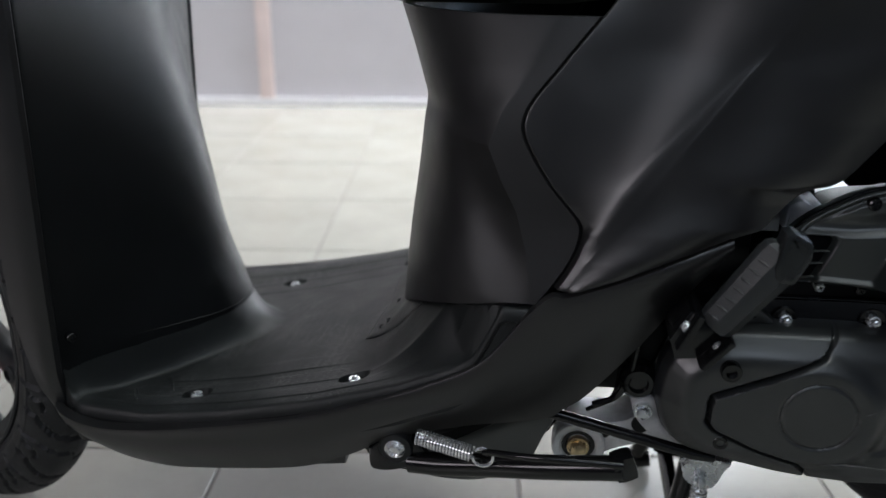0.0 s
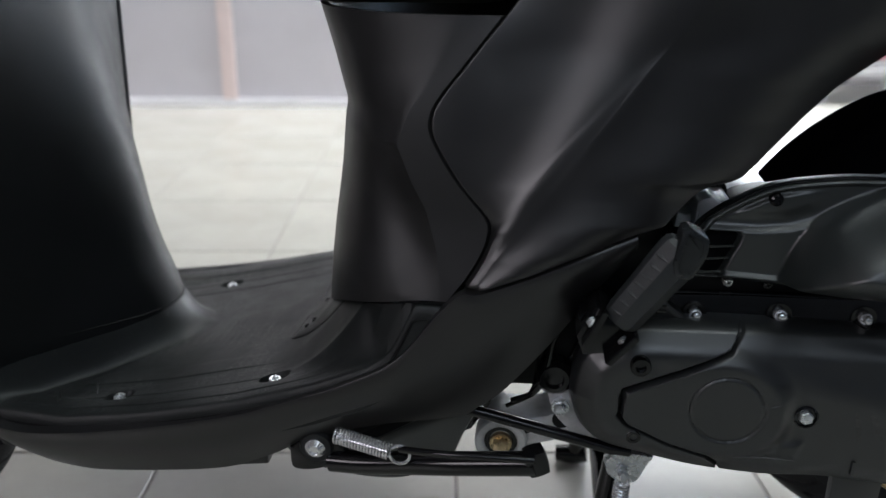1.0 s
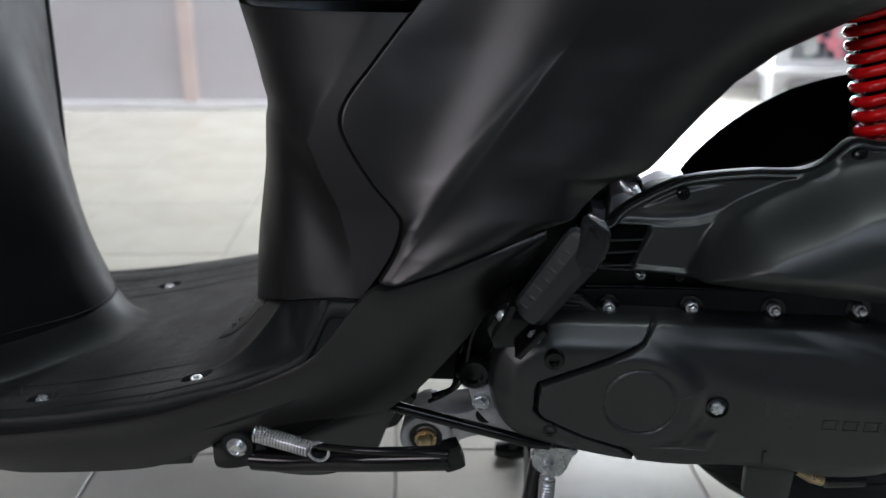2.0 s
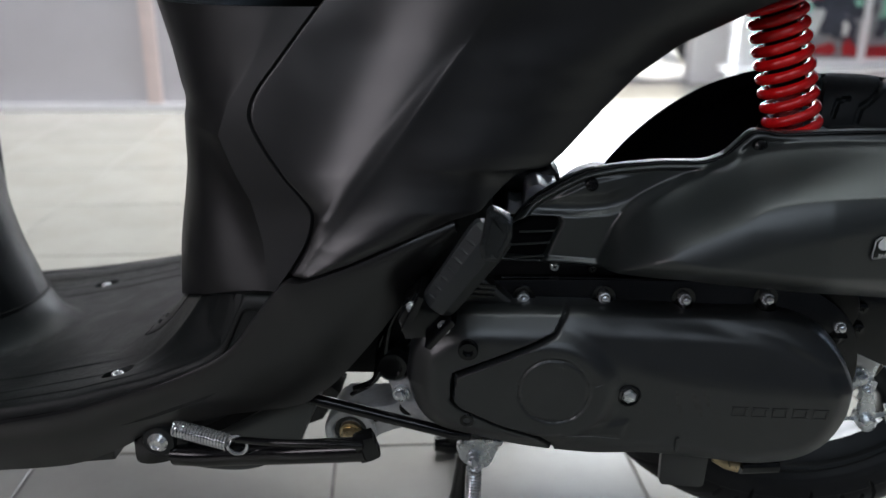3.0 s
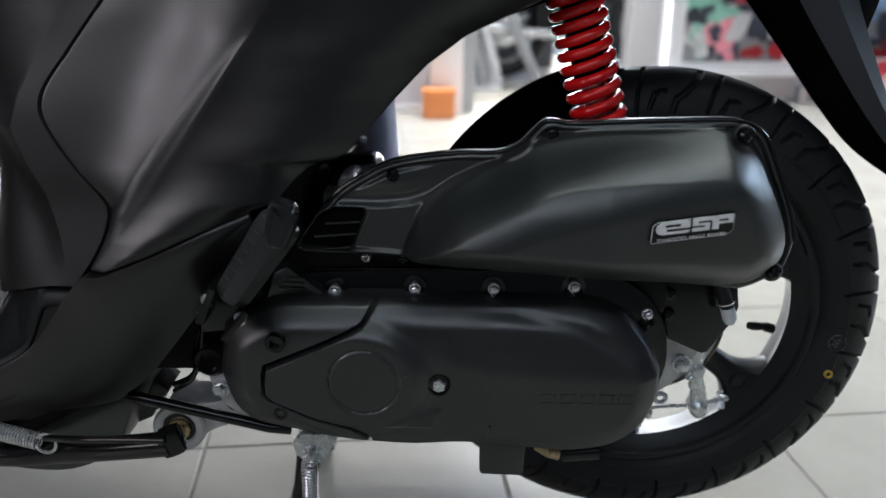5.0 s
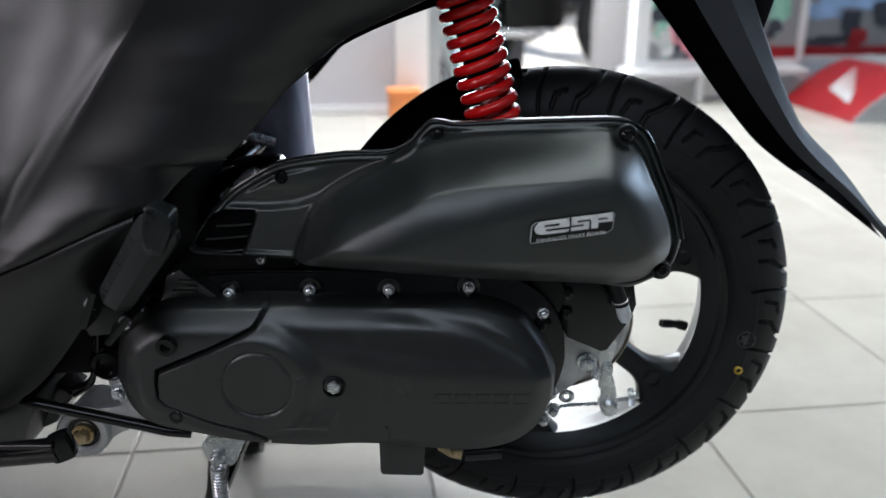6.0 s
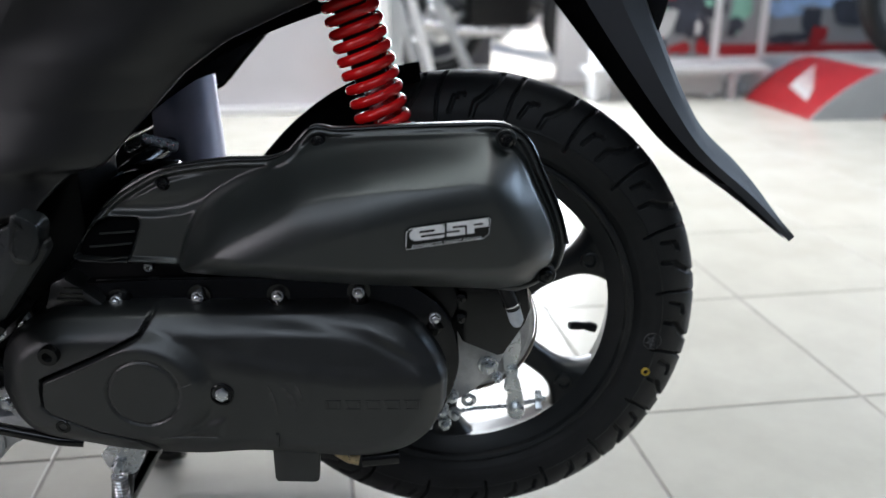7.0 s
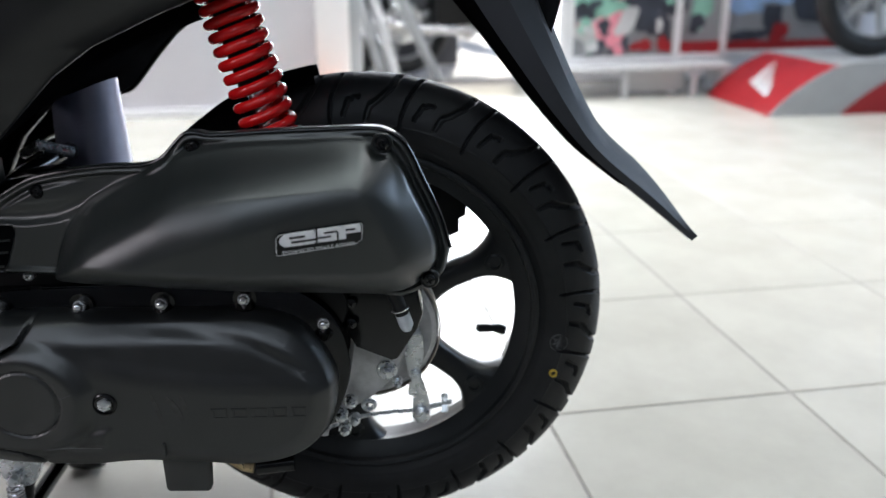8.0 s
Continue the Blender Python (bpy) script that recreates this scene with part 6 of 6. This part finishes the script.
def board(u0, u1, v, z0, z1, label):
    b = thing("display_board", label, "display board", W((u0 + u1) / 2, v, 0), "display boards")
    part("panel", boxed(u0, u1, v, v + 0.02, z0, z1), POSTER, b, "white printed panel")
    for a0, a1, c0, c1 in ((u0 - 0.035, u0, z0 - 0.03, z1 + 0.03), (u1, u1 + 0.035, z0 - 0.03, z1 + 0.03)):
        part("frame_post", boxed(a0, a1, v - 0.012, v + 0.032, 0.0, c1, 0.004), ALU, b)
    for c0 in (z0 - 0.03, z1):
        part("frame_rail", boxed(u0, u1, v - 0.012, v + 0.032, c0, c0 + 0.03, 0.004), ALU, b)
    return b


def blob(u, v, z, ru, rz, mat, parent, seed):
    """An uneven flat printed shape on a panel."""
    rnd = random.Random(seed)
    ph = [rnd.uniform(0, 6.3) for _ in range(4)]
    bm = bmesh.new()
    pts = []
    for a in np.linspace(0, 2 * math.pi, 33)[:-1]:
        k = 1 + 0.18 * math.sin(2 * a + ph[0]) + 0.14 * math.sin(3 * a + ph[1]) + 0.10 * math.sin(5 * a + ph[2])
        pts.append(W(u + ru * k * math.cos(a), v, z + rz * k * math.sin(a)))
    back = W(0, 0.003) - W(0, 0)
    A = [bm.verts.new(p) for p in pts]
    B = [bm.verts.new(p + back) for p in pts]
    bm.faces.new(A)
    bm.faces.new(B[::-1])
    for k in range(len(A)):
        bm.faces.new((A[k], B[k], B[(k + 1) % len(A)], A[(k + 1) % len(A)]))
    return part("print", bm, mat, parent)


bv = 2.93
b1 = board(1.53, 2.03, bv, 0.19, 1.45, "white framed display board with a colourful printed picture")
for k, (u, z, ru, rz, mt) in enumerate(((1.66, 0.46, 0.16, 0.10, GREEN), (1.90, 0.50, 0.17, 0.12, NAVY), (1.60, 0.30, 0.055, 0.07, WHITE), (1.58, 0.40, 0.05, 0.05, NAVY), (1.72, 0.31, 0.060, 0.085, PINK), (1.80, 0.36, 0.045, 0.06, WHITE),
                                        (1.90, 0.36, 0.060, 0.09, NAVY), (1.97, 0.31, 0.045, 0.07, NAVY), (1.87, 0.235, 0.05, 0.03, REDPANEL), (1.75, 0.22, 0.04, 0.02, PINK), (1.66, 0.235, 0.03, 0.03, NAVY), (1.70, 0.62, 0.14, 0.08, BLUE), (1.9, 0.75, 0.12, 0.15, GREEN))):
    blob(u, bv - 0.0035 - 0.0007 * k, z, ru, rz, mt, b1, 10 + k)
rnd = random.Random(4)
for k in range(34):
    mt = rnd.choice((NAVY, NAVY, NAVY, WHITE, PINK, GREEN, REDPANEL, BLUE))
    blob(rnd.uniform(1.57, 1.99), bv - 0.0135 - 0.0006 * k, rnd.uniform(0.21, 0.62), rnd.uniform(0.012, 0.035), rnd.uniform(0.012, 0.04), mt, b1, 100 + k)
ledge = thing("display_plinth", "long white plinth under the display boards", "plinth", W(2.0, bv - 0.05, 0))
part("top", boxed(1.42, 2.30, bv - 0.10, bv + 0.16, 0.128, 0.155, 0.004), WHITE, ledge)
part("front", boxed(1.78, 2.10, bv - 0.02, bv - 0.005, 0.02, 0.127), WHITE, ledge)
for u in (1.44, 1.77, 2.12, 2.27):
    part("leg", boxed(u, u + 0.025, bv - 0.06, bv - 0.035, 0, 0.127), ALU, ledge)
b2 = board(2.08, 2.30, bv + 0.06, 0.19, 1.45, "narrow white display board with a plant picture")
blob(2.19, bv + 0.0555, 0.40, 0.05, 0.09, GREEN, b2, 31)
blob(2.17, bv + 0.0548, 0.33, 0.035, 0.05, NAVY, b2, 32)
part("base_band", boxed(2.08, 2.30, bv + 0.050, bv + 0.0575, 0.19, 0.245), REDPANEL, b2, "red base band")
b3 = board(2.34, 3.10, bv + 0.14, 0.19, 1.45, "white banner with blue print and a red base band")
for k, (u, z, ru, rz, mt) in enumerate(((2.45, 0.40, 0.10, 0.035, BLUE), (2.62, 0.46, 0.16, 0.06, BLUE), (2.50, 0.26, 0.11, 0.03, NAVY), (2.62, 0.33, 0.06, 0.08, NAVY), (2.66, 0.27, 0.05, 0.05, REDPANEL), (2.85, 0.40, 0.12, 0.08, NAVY))):
    blob(u, bv + 0.1355 - 0.0007 * k, z, ru, rz, mt, b3, 50 + k)
part("base_band", boxed(2.34, 3.10, bv + 0.131, bv + 0.1385, 0.19, 0.235), REDPANEL, b3, "red base band")
wall("wall_north_east", 1.46, 5.0, bv + 0.55, bv + 0.67, 0, 3.199, WALL, "off-white wall behind the display boards")
part_post = part("door_post", boxed(1.452, 1.492, bv - 0.02, bv + 0.10, 0, 3.199, 0.004), ALU)
tagged(part_post, "pale aluminium door post", "door post", kind="structure")
wall("wall_over_door", 0.532, 1.450, bv + 0.0, bv + 0.09, 2.6, 3.199, WALL, "off-white wall over the wide doorway")

# curved show platform
plat = thing("show_platform", "red and silver curved show platform on the tiled floor", "platform", W(2.9, 2.55, 0))
pu0, pv0, pv1, ph = 2.195, 2.30, 2.86, 0.215


def ramp_z(u):
    t = np.clip((u - pu0) / 0.40, 0, 1)
    return ph * math.sin(t * math.pi / 2) ** 0.85


def platform_strip(u0, u1, mat, name, label):
    us = np.linspace(u0, u1, 24)
    A = np.array([[tuple(W(u, v, ramp_z(u) + 0.002)) for v in np.linspace(pv0, pv1, 8)] for u in us])
    B = A.copy()
    B[:, :, 2] = 0.0
    return part(name, add_grid(bmesh.new(), A, B), mat, plat, label)


platform_strip(pu0, pu0 + 0.30, REDPANEL, "ramp", "red lacquered ramp")
platform_strip(pu0 + 0.302, 4.6, GREYPANEL, "deck", "silver grey deck")
# front face: silver with a red arc
us = np.linspace(pu0 + 0.004, 4.6, 90)
bm = bmesh.new()
A = np.array([[tuple(W(u, pv0 - 0.006, z * (ramp_z(u) + 0.004))) for z in np.linspace(0, 1, 6)] for u in us])
add_grid(bm, A, np.array(W(0, 0.005) - W(0, 0)))
part("front_face", bm, GREYPANEL, plat, "silver grey front")
bm = bmesh.new()
A = np.array([[tuple(W(2.52 + 0.5 * t, pv0 - 0.012, s * 0.16 * math.sin(min(1, t * 1.6) * math.pi / 2))) for s in np.linspace(0, 1, 5)] for t in np.linspace(0.02, 3.6, 60)])
add_grid(bm, A, np.array(W(0, 0.005) - W(0, 0)))
part("red_arc", bm, REDPANEL, plat, "red arc on the front")
# plain white emblem on the ramp: five tapering strokes
for k in range(4):
    v0 = 2.42 + 0.055 * k
    ua, ub = pu0 + 0.055 + 0.010 * k, pu0 + 0.120 + 0.034 * k
    A = []
    for a in np.linspace(0, 1, 10):
        u = ua + (ub - ua) * a
        wv = 0.046 * (1 - 0.80 * a)
        A.append([tuple(W(u, v0 + 0.07 * a + q * wv, ramp_z(u) + 0.006)) for q in (0, 1)])
    part("emblem_stroke", add_grid(bmesh.new(), np.array(A), np.array((0, 0, 0.002))), WHITE, plat, "white emblem stroke")


def motorcycle(m, label, paint, lit=None):
    """A motorcycle seen far off, front towards +x of its own axes."""
    bike = thing("motorcycle", label, "motorcycle", m.translation, "other motorcycles")

    def put(name, bm, mat, lab="", par=None):
        bmesh.ops.transform(bm, matrix=m, verts=bm.verts)
        return part(name, bm, mat, par or bike, lab)
    for x in (-0.62, 0.62):
        w = put("wheel", lathe([(0.205, -0.03), (0.195, -0.02), (0.195, 0.02), (0.205, 0.03)], (x, 0, 0.29), (0, -1, 0), 40), GREYPANEL)
        put("tyre", tube([(x + 0.247 * math.cos(a), 0, 0.29 + 0.247 * math.sin(a)) for a in np.linspace(0, 2 * math.pi, 49)[:-1]], 0.043, 12, True), TYRE, "", w)
        put("disc", lathe([(0.05, -0.004), (0.11, -0.004), (0.11, 0.004), (0.05, 0.004)], (x, -0.05, 0.29), (0, -1, 0), 32), CHROME, "", w)
        for k in range(6):
            a = k * math.pi / 3 + 0.3
            put("spoke", tube([(x + 0.02 * math.cos(a), 0, 0.29 + 0.02 * math.sin(a)), (x + 0.2 * math.cos(a), 0, 0.29 + 0.2 * math.sin(a))], [0.02, 0.013], 8), GREYPANEL, "", w)
    put("frame", tube(curve_through([(-0.62, 0.06, 0.29), (-0.25, 0.08, 0.36), (0.1, 0.08, 0.32), (0.25, 0.05, 0.7), (0.38, 0.0, 0.88)], 24), 0.024, 10), DARK)
    put("engine", block(Matrix.Translation((0.05, 0, 0.40)), 0.34, 0.28, 0.26, 0.05), DARK)
    for s in (-1, 1):
        put("fork", tube([(0.62, s * 0.08, 0.29), (0.42, s * 0.08, 0.86)], 0.022, 10), CHROME)
        put("mirror", tube([(0.34, s * 0.18, 0.98), (0.30, s * 0.30, 1.16), (0.30, s * 0.34, 1.18)], [0.006, 0.006, 0.05], 10), DARK)
    put("handlebar", tube([(0.32, -0.34, 0.97), (0.38, -0.1, 0.94), (0.38, 0.1, 0.94), (0.32, 0.34, 0.97)], 0.014, 10), DARK)
    rows = []
    for x, w, z0, z1 in ((-0.75, 0.05, 0.66, 0.74), (-0.5, 0.11, 0.60, 0.76), (-0.1, 0.14, 0.58, 0.74), (0.12, 0.16, 0.56, 0.86), (0.3, 0.15, 0.56, 0.90), (0.48, 0.10, 0.66, 0.86)):
        rows.append([(x, w * math.cos(a), (z0 + z1) / 2 + (z1 - z0) / 2 * math.sin(a)) for a in np.linspace(0, 2 * math.pi, 21)[:-1]])
    bm = add_grid(bmesh.new(), np.array(rows).transpose(1, 0, 2), None, True)
    bmesh.ops.holes_fill(bm, edges=[e for e in bm.edges if e.is_boundary], sides=0)
    put("body", bm, paint)
    put("seat", block(Matrix.Translation((-0.32, 0, 0.77)) @ Matrix.Rotation(0.12, 4, "Y"), 0.55, 0.24, 0.07, 0.03), RUBBER)
    put("exhaust", tube([(0.1, -0.15, 0.25), (-0.2, -0.17, 0.26), (-0.75, -0.2, 0.36)], [0.022, 0.03, 0.048], 12), CHROME)
    put("headlamp", lathe([(0.03, -0.06), (0.08, -0.02), (0.085, 0.02), (0.06, 0.035), (0, 0.04)], (0.52, 0, 0.82), (1, 0, -0.1), 24), lit or GREYPANEL)
    # glowing discs low on the bike imitate glints in the yard
    for s, (dx, dz) in zip((-1, 1), ((-0.70, 0.20), (-0.66, 0.13))):
        if lit:
            put("glint_disc", lathe([(0.012, -0.02), (0.026, -0.012), (0.026, 0.004), (0.018, 0.012), (0, 0.014)], (dx, s * 0.05, dz), (-1, 0, 0), 20), BEAM if s < 0 else lit, "small glowing disc in place of a glint")
    return bike


motorcycle(Matrix.Translation((0, 0, ph)) @ up_from(3.38, 2.50, math.pi), "motorcycle with grey wheels on the show platform", REDPANEL)
for u, v, turn, paint, lamp in ((0.22, 3.78, 0.12, NAVY, None), (1.12, 3.86, 0.05, NAVY, BEAM), (1.75, 5.2, 1.8, NAVY, AMBER),
                                (1.55, 7.7, -1.7, NAVY, BEAM), (2.15, 7.8, -1.5, NAVY, AMBER), (2.75, 7.7, -1.7, REDPANEL, BEAM), (3.35, 7.9, -1.5, NAVY, None)):
    motorcycle(up_from(u, v, turn), "dark motorcycle standing in the yard beyond the doorway", paint, lamp)
# added walls that darken the yard; their shade is in the dark grey colour
wall("wall_yard_near", -0.6, 1.24, 4.25, 4.37, 0, 2.4, SOUTH, "added wall behind the parked motorcycles, shade in its dark grey")
wall("wall_yard_far", 0.9, 5.2, 8.7, 8.85, 0, 3.0, SOUTH, "added wall at the end of the yard, shade in its dark grey")
# steel rack leaning by the doorway
rack = thing("steel_rack", "grey steel rack leaning beside the doorway", "rack", W(0.75, 3.45, 0))
for u0, u1, v0, mat in ((0.69, 0.32, 3.42, GREYPANEL), (0.76, 0.42, 3.47, ALU), (0.60, 0.50, 3.56, DARK), (0.99, 0.34, 3.52, GREYPANEL)):
    part("bar", tube([W(u0, v0, 0.02), W(u1, v0 + 0.05, 1.35)], 0.028, 8), mat, rack)
part("foot", boxed(0.56, 0.76, 3.34, 3.56, 0.0, 0.022, 0.004), ALU, rack)
ob = thing("storage_box", "orange plastic storage box on the floor by the column", "box", W(0.36, 2.64, 0))
part("body", boxed(0.295, 0.425, 2.58, 2.685, 0.0, 0.105, 0.012), ORANGE, ob)
part("lid", boxed(0.290, 0.430, 2.575, 2.69, 0.105, 0.122, 0.005), ORANGE, ob)

lay_tiles()
